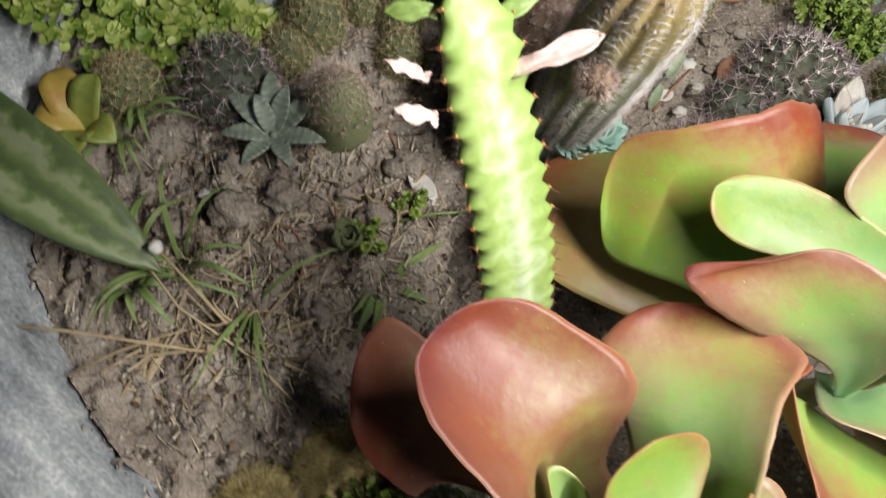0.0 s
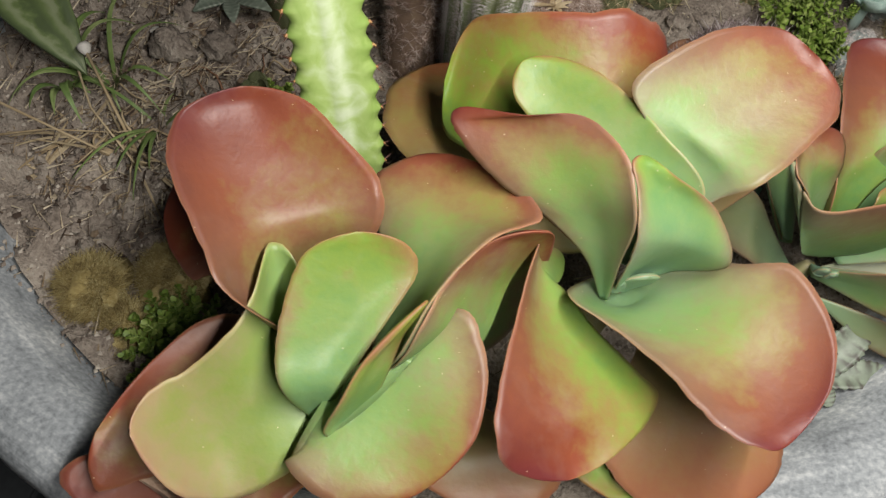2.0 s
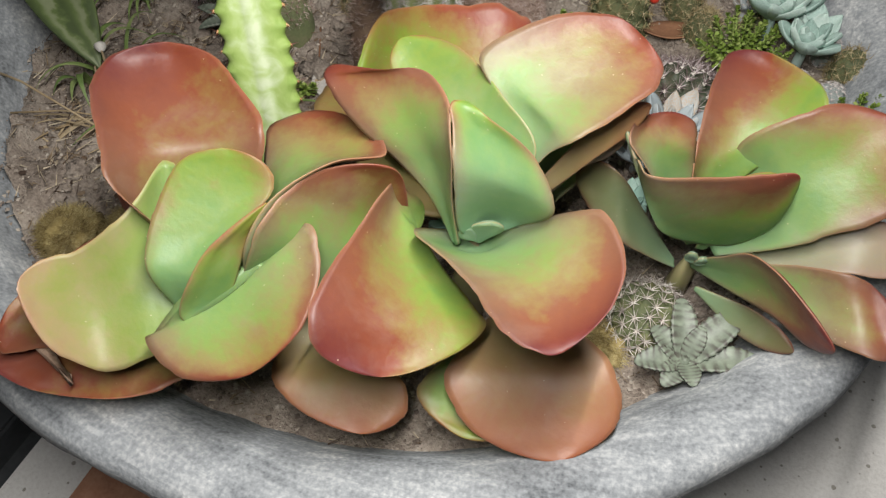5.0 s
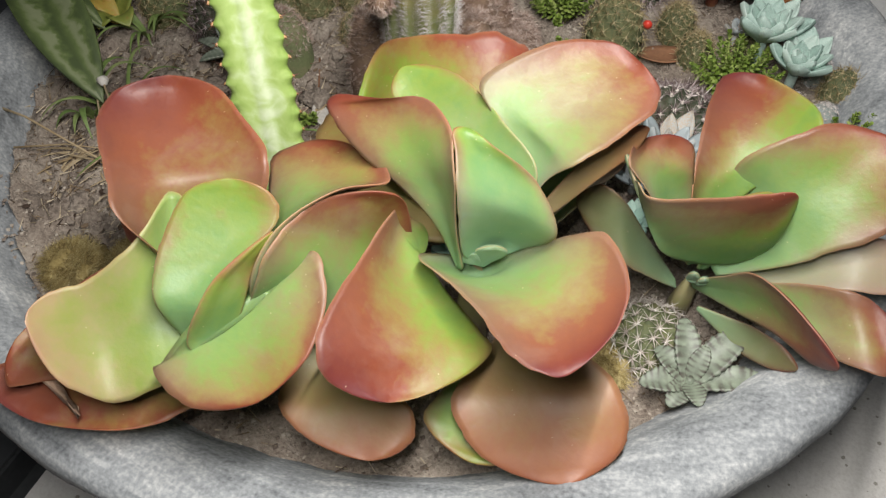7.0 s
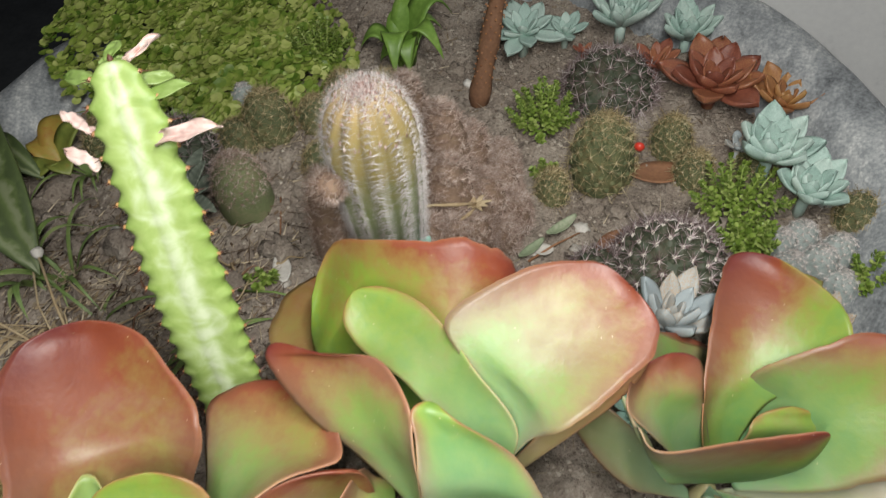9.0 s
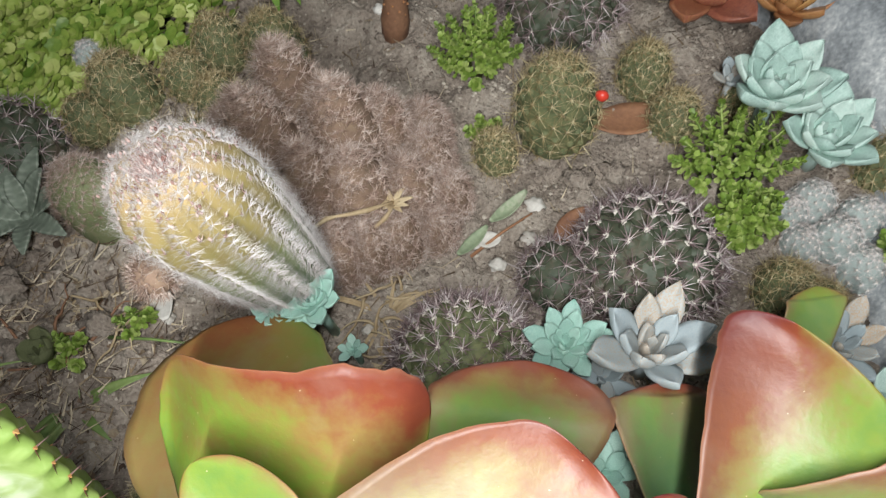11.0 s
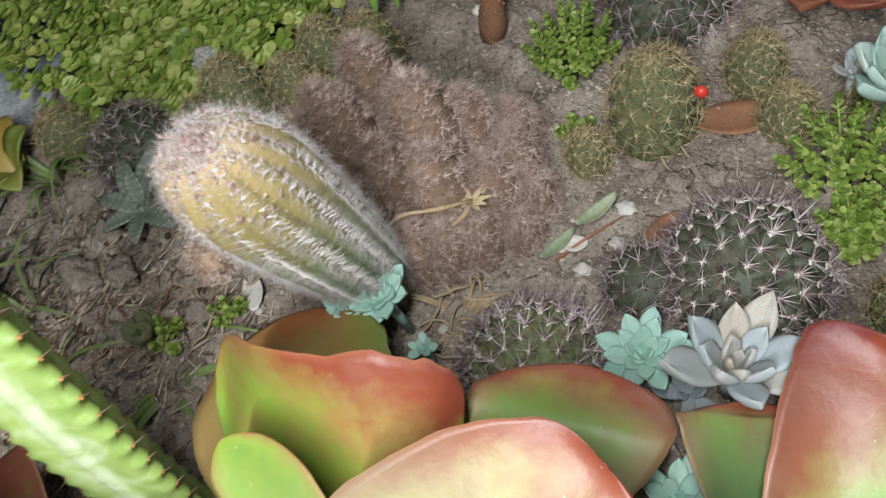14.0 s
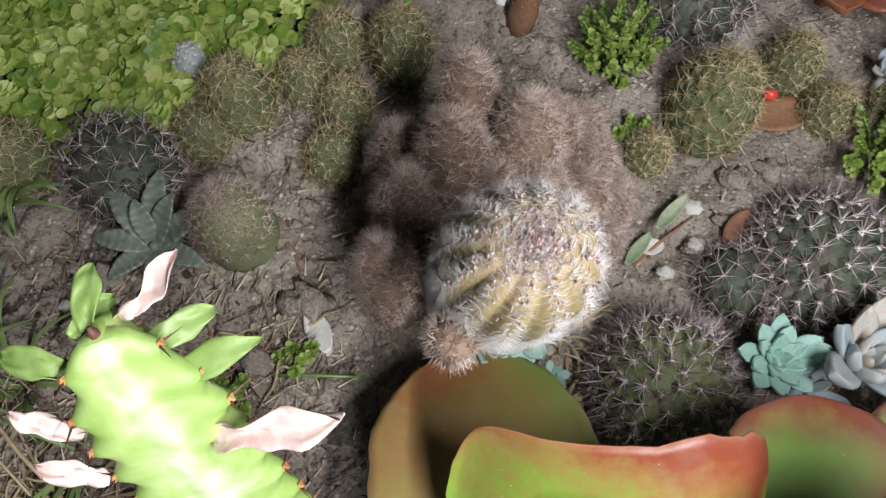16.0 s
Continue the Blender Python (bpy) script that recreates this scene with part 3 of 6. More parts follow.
# rosette a
leaf(kalanchoe_a, (0.1000, 0.0120, 0.0200), (-0.0277, 0.0507, 0.0350), [((-0.0072, 0.1043, 0.0450), (0.0219, 0.0279, 0.0350))], 0.004, "orange")
leaf(kalanchoe_a, (0.1120, 0.0120, 0.0300), (0.0198, 0.0840, 0.1200), [((0.0596, -0.0054, 0.1050), (0.0871, 0.0357, 0.0550)), ((0.0359, 0.0111, 0.1170), (0.0935, 0.0612, 0.0940)), ((0.0102, 0.0363, 0.1210), (0.0779, 0.0766, 0.1040)), ((0.0018, 0.0608, 0.1210), (0.0464, 0.0896, 0.1150))], 0.018, "red")
leaf(kalanchoe_a, (0.1100, 0.0000, 0.0000), (0.0319, -0.0905, 0.0300), [((0.0003, -0.0713, 0.0400), (0.0933, -0.0517, 0.0200))], 0.006, "red")
leaf(kalanchoe_a, (0.1050, 0.0000, 0.0300), (0.0063, -0.0630, 0.0550), [((0.0367, 0.0031, 0.0600), (0.0325, -0.0712, 0.0450))], 0.006, "orange")
leaf(kalanchoe_a, (0.0947, -0.0232, 0.0500), (0.0366, -0.0629, 0.0920), [((0.0710, 0.0200, 0.0920), (0.0975, -0.0330, 0.0530)), ((0.0550, 0.0275, 0.0980), (0.0985, -0.0396, 0.0520)), ((0.0575, 0.0060, 0.0985), (0.0930, -0.0470, 0.0500)), ((0.0550, -0.0120, 0.0950), (0.0871, -0.0548, 0.0480)), ((0.0431, -0.0312, 0.0880), (0.0694, -0.0702, 0.0450)), ((0.0349, -0.0463, 0.0920), (0.0536, -0.0753, 0.0700))], 0.01, "pale")
leaf(kalanchoe_a, (0.0931, -0.0259, 0.0550), (0.0918, 0.0353, 0.1160), [((0.0807, -0.0267, 0.0820), (0.1039, -0.0152, 0.0800)), ((0.0744, -0.0149, 0.0920), (0.1133, 0.0150, 0.0920)), ((0.0722, 0.0025, 0.1020), (0.1190, 0.0340, 0.1000)), ((0.0751, 0.0214, 0.1130), (0.1104, 0.0400, 0.1100))], 0.004, "green")
leaf(kalanchoe_a, (0.1093, -0.0312, 0.0600), (0.1278, 0.0177, 0.1120), [((0.1014, -0.0351, 0.0700), (0.1156, -0.0152, 0.0660)), ((0.1061, -0.0267, 0.0880), (0.1196, -0.0041, 0.0840)), ((0.1120, -0.0098, 0.1020), (0.1215, 0.0062, 0.0980))], 0.003, "green")
leaf(kalanchoe_a, (0.1085, 0.0030, 0.0450), (0.1149, 0.1008, 0.0900), [((0.1029, 0.0174, 0.0550), (0.1234, -0.0004, 0.0950)), ((0.0952, 0.0456, 0.0680), (0.1313, 0.0204, 0.1140)), ((0.0866, 0.0670, 0.0820), (0.1443, 0.0520, 0.1120)), ((0.0824, 0.0823, 0.0860), (0.1612, 0.0713, 0.1040)), ((0.0940, 0.0947, 0.0880), (0.1423, 0.0913, 0.0970))], 0.007, "mixed")
leaf(kalanchoe_a, (0.1125, 0.0007, 0.0500), (0.1651, 0.0692, 0.1010), [((0.1197, -0.0019, 0.0800), (0.1380, 0.0135, 0.0420)), ((0.1270, 0.0072, 0.1040), (0.1620, 0.0420, 0.0400)), ((0.1332, 0.0310, 0.1110), (0.1680, 0.0690, 0.0450)), ((0.1447, 0.0548, 0.1080), (0.1700, 0.0745, 0.0800))], 0.005, "mixed")
leaf(kalanchoe_a, (0.1002, -0.0129, 0.0450), (0.1474, -0.0422, 0.0620), [((0.0970, -0.0365, 0.0540), (0.1244, 0.0112, 0.0600)), ((0.0906, -0.0512, 0.0640), (0.1388, 0.0271, 0.0900)), ((0.1106, -0.0584, 0.0620), (0.1571, 0.0100, 0.0860)), ((0.1296, -0.0551, 0.0600), (0.1616, -0.0192, 0.0760))], 0.008, "dusk")
leaf(kalanchoe_a, (0.1324, 0.0158, 0.0100), (0.1910, -0.0301, 0.0000), [((0.1327, -0.0239, 0.0120), (0.1983, 0.0031, 0.0120))], 0.005, "brown")
# rosette b
leaf(kalanchoe_b, (0.1750, 0.1000, 0.0300), (0.0900, 0.2270, 0.0080), [((0.0750, 0.1300, 0.0350), (0.1720, 0.1600, 0.0400)), ((0.0534, 0.1712, 0.0272), (0.1420, 0.2035, 0.0320)), ((0.0620, 0.2060, 0.0150), (0.1200, 0.2240, 0.0180))], 0.003, "olive")
leaf(kalanchoe_b, (0.2120, 0.1100, 0.0200), (0.2280, 0.2270, 0.0500), [((0.1920, 0.1900, 0.0700), (0.2660, 0.2040, 0.0500))], 0.006, "mixed")
leaf(kalanchoe_b, (0.0915, 0.1640, 0.0730), (0.2005, 0.1870, 0.0870), [((0.0995, 0.1820, 0.0950), (0.0975, 0.1410, 0.0510)), ((0.1250, 0.1810, 0.1085), (0.1180, 0.1270, 0.0560)), ((0.1480, 0.1850, 0.1140), (0.1720, 0.1120, 0.0500)), ((0.1740, 0.1930, 0.1145), (0.1860, 0.1080, 0.0500)), ((0.1920, 0.1965, 0.1030), (0.1990, 0.1220, 0.0580))], 0.003, "lip")
leaf(kalanchoe_b, (0.2150, 0.1000, 0.0450), (0.2712, 0.1659, 0.1000), [((0.2495, 0.1443, 0.1000), (0.2567, 0.1380, 0.0850))], 0.003, "brown")
leaf(kalanchoe_b, (0.2150, 0.1000, 0.0350), (0.2633, 0.1592, 0.0750), [((0.2424, 0.1466, 0.0750), (0.2452, 0.1437, 0.0600))], 0.003, "pink")
leaf(kalanchoe_b, (0.2120, 0.0930, 0.0550), (0.2561, 0.1824, 0.1280), [((0.2048, 0.1225, 0.1000), (0.2311, 0.1100, 0.0950)), ((0.1828, 0.1394, 0.1220), (0.2466, 0.1152, 0.1120)), ((0.1967, 0.1604, 0.1300), (0.2605, 0.1347, 0.1160)), ((0.2156, 0.1777, 0.1330), (0.2706, 0.1534, 0.1200)), ((0.2375, 0.1884, 0.1310), (0.2709, 0.1704, 0.1240))], 0.01, "mixed")
leaf(kalanchoe_b, (0.2140, 0.0880, 0.0600), (0.1316, 0.1475, 0.1120), [((0.2009, 0.1008, 0.0900), (0.2276, 0.1100, 0.1000)), ((0.1726, 0.1167, 0.0980), (0.2027, 0.1264, 0.1130)), ((0.1424, 0.1259, 0.1000), (0.1731, 0.1465, 0.1160)), ((0.1308, 0.1351, 0.1060), (0.1479, 0.1537, 0.1140))], 0.006, "green")
leaf(kalanchoe_b, (0.2009, 0.0698, 0.0550), (0.1150, 0.1063, 0.1200), [((0.1853, 0.0744, 0.0800), (0.1996, 0.0691, 0.0900)), ((0.1641, 0.0792, 0.0940), (0.1974, 0.0743, 0.1220)), ((0.1378, 0.0843, 0.1040), (0.1871, 0.0926, 0.1340)), ((0.1179, 0.0949, 0.1130), (0.1660, 0.1078, 0.1340)), ((0.1106, 0.1004, 0.1170), (0.1436, 0.1054, 0.1280))], 0.007, "rosy")
leaf(kalanchoe_b, (0.2095, 0.0788, 0.0550), (0.1941, 0.0996, 0.1300), [((0.2021, 0.0687, 0.0750), (0.2283, 0.0921, 0.0600)), ((0.1999, 0.0703, 0.1150), (0.2476, 0.0886, 0.0850)), ((0.1926, 0.0840, 0.1300), (0.2310, 0.0970, 0.1100)), ((0.1886, 0.0924, 0.1340), (0.2066, 0.0968, 0.1270))], 0.006, "bluish")
leaf(kalanchoe_b, (0.1733, 0.0745, 0.0500), (0.2040, -0.0195, 0.0630), [((0.1641, 0.0771, 0.0830), (0.1813, 0.0661, 0.0580)), ((0.1627, 0.0413, 0.0880), (0.2012, 0.0540, 0.0520)), ((0.1643, 0.0074, 0.0920), (0.2263, 0.0390, 0.0520)), ((0.1689, -0.0179, 0.0900), (0.2359, 0.0309, 0.0520)), ((0.1792, -0.0268, 0.0760), (0.2253, 0.0042, 0.0560))], 0.009, "half")
leaf(kalanchoe_b, (0.2044, 0.0897, 0.0450), (0.2787, 0.0143, 0.0900), [((0.1818, 0.0584, 0.0720), (0.2392, 0.0969, 0.0650)), ((0.2050, 0.0441, 0.0800), (0.2539, 0.0913, 0.0850)), ((0.2289, 0.0279, 0.0880), (0.2713, 0.0910, 0.0960)), ((0.2486, 0.0137, 0.0920), (0.2870, 0.0720, 0.0970)), ((0.2635, 0.0089, 0.0920), (0.2915, 0.0435, 0.0960))], 0.017, "rosy")
leaf(kalanchoe_b, (0.2377, 0.0790, 0.0150), (0.2904, 0.0022, -0.0060), [((0.2210, 0.0116, 0.0150), (0.3010, 0.0557, 0.0150))], 0.005, "brown")
leaf(kalanchoe_b, (0.2230, 0.0462, 0.0050), (0.2392, -0.0078, -0.0040), [((0.2075, 0.0047, 0.0060), (0.2557, 0.0083, -0.0020))], 0.004, "green")
# rosette c
leaf(kalanchoe_c, (0.3280, 0.1600, -0.0080), (0.4353, 0.1758, 0.0400), [((0.3972, 0.1853, 0.0450), (0.4001, 0.1576, 0.0300))], 0.005, "pink")
leaf(kalanchoe_c, (0.3080, 0.1750, -0.0100), (0.2900, 0.2470, 0.0000), [((0.2650, 0.2220, 0.0300), (0.3120, 0.2440, -0.0080))], 0.005, "mixed")
leaf(kalanchoe_c, (0.3330, 0.1850, -0.0100), (0.3456, 0.3058, 0.0150), [((0.3323, 0.2848, 0.0200), (0.3598, 0.2971, 0.0150))], 0.004, "green")
leaf(kalanchoe_c, (0.3200, 0.1650, 0.0100), (0.3209, 0.2592, 0.0800), [((0.3033, 0.1683, 0.0550), (0.3330, 0.1926, 0.0450)), ((0.2972, 0.2065, 0.0680), (0.3565, 0.2044, 0.0700)), ((0.2959, 0.2416, 0.0720), (0.3588, 0.2222, 0.0850)), ((0.2995, 0.2599, 0.0740), (0.3478, 0.2413, 0.0840))], 0.01, "half")
leaf(kalanchoe_c, (0.3270, 0.1650, 0.0050), (0.4024, 0.2158, 0.0900), [((0.3212, 0.1950, 0.0450), (0.3686, 0.1632, 0.0300)), ((0.3273, 0.2009, 0.0700), (0.3869, 0.1700, 0.0450)), ((0.3488, 0.2112, 0.0850), (0.4075, 0.1813, 0.0600)), ((0.3695, 0.2220, 0.0900), (0.4133, 0.1936, 0.0800))], 0.008, "mixed")
leaf(kalanchoe_c, (0.3240, 0.1650, 0.0000), (0.3434, 0.1900, 0.0550), [((0.3260, 0.1709, 0.0500), (0.3601, 0.1853, 0.0450))], 0.003, "green")
leaf(kalanchoe_c, (0.3180, 0.1620, 0.0050), (0.2803, 0.1812, 0.0850), [((0.2828, 0.1409, 0.0750), (0.3052, 0.1738, 0.0500)), ((0.2670, 0.1421, 0.0950), (0.3004, 0.1761, 0.0700)), ((0.2675, 0.1619, 0.0920), (0.2935, 0.1865, 0.0780))], 0.006, "rosy")
leaf(kalanchoe_c, (0.2673, 0.1454, 0.0919), (0.3555, 0.1684, 0.0786), [((0.2752, 0.1371, 0.0872), (0.2922, 0.1362, 0.0500)), ((0.2862, 0.1310, 0.0873), (0.3063, 0.1471, 0.0250)), ((0.3163, 0.1490, 0.0815), (0.3362, 0.1641, 0.0120)), ((0.3390, 0.1602, 0.0816), (0.3562, 0.1707, 0.0350))], 0.0, "rimmed")
leaf(kalanchoe_c, (0.3250, 0.1580, -0.0080), (0.4301, 0.1270, 0.0400), [((0.3900, 0.1444, 0.0450), (0.4112, 0.1085, 0.0300))], 0.006, "rosy")
leaf(kalanchoe_c, (0.3220, 0.1550, -0.0050), (0.3972, 0.0963, 0.0450), [((0.3491, 0.1320, 0.0500), (0.3694, 0.1207, 0.0200))], 0.006, "rosy")
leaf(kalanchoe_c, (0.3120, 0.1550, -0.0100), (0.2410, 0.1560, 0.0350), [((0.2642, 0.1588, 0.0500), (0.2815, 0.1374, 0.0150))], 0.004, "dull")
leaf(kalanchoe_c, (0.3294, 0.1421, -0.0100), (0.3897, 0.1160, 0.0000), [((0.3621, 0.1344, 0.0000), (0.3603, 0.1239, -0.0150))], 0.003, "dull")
# rosette a
leaf(kalanchoe_a, (0.1041, -0.0161, 0.0480), (0.1152, -0.0138, 0.0680), [((0.1067, -0.0186, 0.0590), (0.1139, -0.0116, 0.0570))], 0.002, "heart")
# rosette b
leaf(kalanchoe_b, (0.2102, 0.0805, 0.0500), (0.2167, 0.0798, 0.0710), [((0.2060, 0.0760, 0.0630), (0.2220, 0.0836, 0.0610))], 0.002, "heart")
leaf(kalanchoe_b, (0.2091, 0.0800, 0.0500), (0.2044, 0.0737, 0.0670), [((0.2022, 0.0710, 0.0600), (0.2094, 0.0789, 0.0580))], 0.002, "heart")
# rosette c
leaf(kalanchoe_c, (0.3220, 0.1600, -0.0060), (0.3205, 0.1440, 0.0200), [((0.3165, 0.1470, 0.0090), (0.3245, 0.1490, 0.0080))], 0.002, "heart")
leaf(kalanchoe_c, (0.3225, 0.1600, -0.0060), (0.3270, 0.1460, 0.0160), [((0.3225, 0.1470, 0.0070), (0.3300, 0.1520, 0.0060))], 0.002, "heart")


# ---- the spined three-angled stem plant ----
def euphorbia():
    base, tip = Vector((0.061, 0.096, -0.05)), Vector((0.0135, 0.1725, 0.203))
    plant = thing("euphorbia", base, "light green three-angled thorny stem with pinkish withered leaflets", "succulent")
    axis, length = (tip - base).normalized(), (tip - base).length
    side = Vector((1, 0.35, 0)).normalized()
    side = (side - axis * side.dot(axis)).normalized()
    front = axis.cross(side)
    if front.dot(Vector((0.5, -1, 0.4))) < 0:
        front = -front
    teeth, rows, ring = 23, 23 * 10, 120
    angles = [math.radians(a) for a in (2, 150, 262)]   # the ridges, turned from side towards front

    def bow(v):
        return side * 0.004 * math.sin(v * 3.0) + front * 0.011 * math.sin(math.pi * v)

    def radius(w, v):
        near = min(abs((w - a + math.pi) % math.tau - math.pi) for a in angles)
        k = 0.5 + 0.5 * math.cos(min(near * 3, math.pi))
        ph = (v * teeth) % 1.0
        tooth = (1 - abs(2 * ph - 1)) ** 1.5
        grow = 0.82 + 0.18 * math.sin(min(1, v * 1.2) * math.pi / 2)
        end = min(1.0, ((1.0 - v) / 0.08)) ** 0.5 if v > 0.92 else 1.0
        grow *= 1 - 0.25 * max(0.0, min(1.0, (v - 0.5) / 0.45))
        return (0.0108 + 0.0100 * k ** 1.5 + (0.0012 + 0.0036 * v) * (tooth - 0.3) * k ** 7) * 0.98 * grow * (0.3 + 0.7 * end)
    bm = bmesh.new()
    loops = []
    for i in range(rows + 1):
        v = i / rows
        c = base + axis * length * v + bow(v)
        loops.append([bm.verts.new(c + (side * math.cos(w) + front * math.sin(w)) * radius(w, v)) for w in [math.tau * j / ring + angles[0] for j in range(ring)]])
    uv = bm.loops.layers.uv.new("UVMap")
    face_of = []   # 0 on a ridge, 1 along the middle of a face
    for j in range(ring + 1):
        w = math.tau * j / ring + angles[0]
        face_of.append(min(1.0, min(abs((w - a + math.pi) % math.tau - math.pi) for a in angles) / 1.05))
    for i, (a, b) in enumerate(zip(loops, loops[1:])):
        for j in range(ring):
            f = bm.faces.new((a[j], a[(j + 1) % ring], b[(j + 1) % ring], b[j]))
            for loop, c in zip(f.loops, ((i, j), (i, j + 1), (i + 1, j + 1), (i + 1, j))):
                loop[uv].uv = (c[0] / rows, face_of[c[1]])
    bm.faces.new(loops[-1])
    part("stem", bm, EUPHORBIA, plant)
    verts, faces = [], []
    nubs, nub_faces = [], []
    for a in angles:
        for k in range(teeth):
            v = (k + 0.5) / teeth
            out = side * math.cos(a) + front * math.sin(a)
            across = axis.cross(out)
            p = base + axis * length * v + bow(v) + out * radius(a, v)
            for sgn in (-1, 1):
                spine(verts, faces, p - out * 0.0008, out * 0.8 + across * 0.9 * sgn + axis * rng.uniform(-0.3, 0.3), rng.uniform(0.0045, 0.008), 0.0005)
            tuft(nubs, nub_faces, p - out * 0.0004, 0.0017 if v > 0.55 else 0.0012)
    part_raw("thorn_cover", verts, faces, THORN, plant, "small dark brown paired thorns", kind="stuff")
    part_raw("nub_coat", nubs, nub_faces, AMBER, plant, "orange brown nubs under the thorns", kind="stuff")

    def leaflet(p, end, width, mat, label, fold=0.3):
        p, end = Vector(p), Vector(end)
        length = (end - p).length
        d = (end - p).normalized()
        a = d.cross(Vector((0.1, -0.3, 1))).normalized()
        b = a.cross(d)
        bm = bmesh.new()

        def point(u, s):
            w = width * (0.22 * (1 - u ** 5) + 0.78 * max(0.0, math.sin(math.pi * min(1, 0.04 + 0.95 * u ** 1.3))) ** 0.7)
            limp = fold * 0.004 * noise.noise((u * 4, s * 1.5, p.x * 500))
            return p + d * length * u + a * (s * w + limp) + b * (0.12 * length * math.sin(u * 3) + fold * width * s * s * (0.6 + 0.5 * math.sin(u * 9)) + limp), b
        sheet(bm, point, 16, 8, 0.0009, 0.4)
        part("leaflet", bm, mat, plant, label)
    leaflet((0.034, 0.158, 0.170), (0.068, 0.169, 0.181), 0.0048, PINK_BUD, "withered pinkish white leaflet", 0.7)
    leaflet((0.004, 0.152, 0.174), (-0.012, 0.153, 0.182), 0.0032, PINK_BUD, "withered pinkish white leaflet", 0.6)
    leaflet((0.008, 0.143, 0.161), (-0.009, 0.142, 0.168), 0.0032, PINK_BUD, "withered pinkish white leaflet", 0.6)
    leaflet((0.015, 0.175, 0.196), (0.026, 0.194, 0.203), 0.0026, PINK_BUD, "withered cream leaflet at the tip", 1.0)
    leaflet((0.024, 0.168, 0.184), (0.046, 0.182, 0.190), 0.0040, FRESH, "small fresh green leaflet")
    leaflet((0.019, 0.173, 0.190), (0.031, 0.187, 0.186), 0.0040, FRESH, "small fresh green leaflet")
    leaflet((0.010, 0.173, 0.200), (0.0045, 0.189, 0.199), 0.0036, FRESH, "small fresh green leaflet")
    leaflet((0.007, 0.171, 0.200), (0.009, 0.183, 0.193), 0.0036, FRESH, "small fresh green leaflet")
    leaflet((0.008, 0.165, 0.194), (-0.012, 0.165, 0.193), 0.0038, FRESH, "small fresh green leaflet")
    bm = bmesh.new()
    tube(bm, [tip - axis * 0.003, tip + axis * 0.001, tip + axis * 0.003], [0.0016, 0.0013, 0.0004], 8)
    part("growing_tip", bm, THORN, plant, "reddish brown growing tip")


euphorbia()


# ---- cacti ----
def ground(x, y):
    return soil_height(x, y)


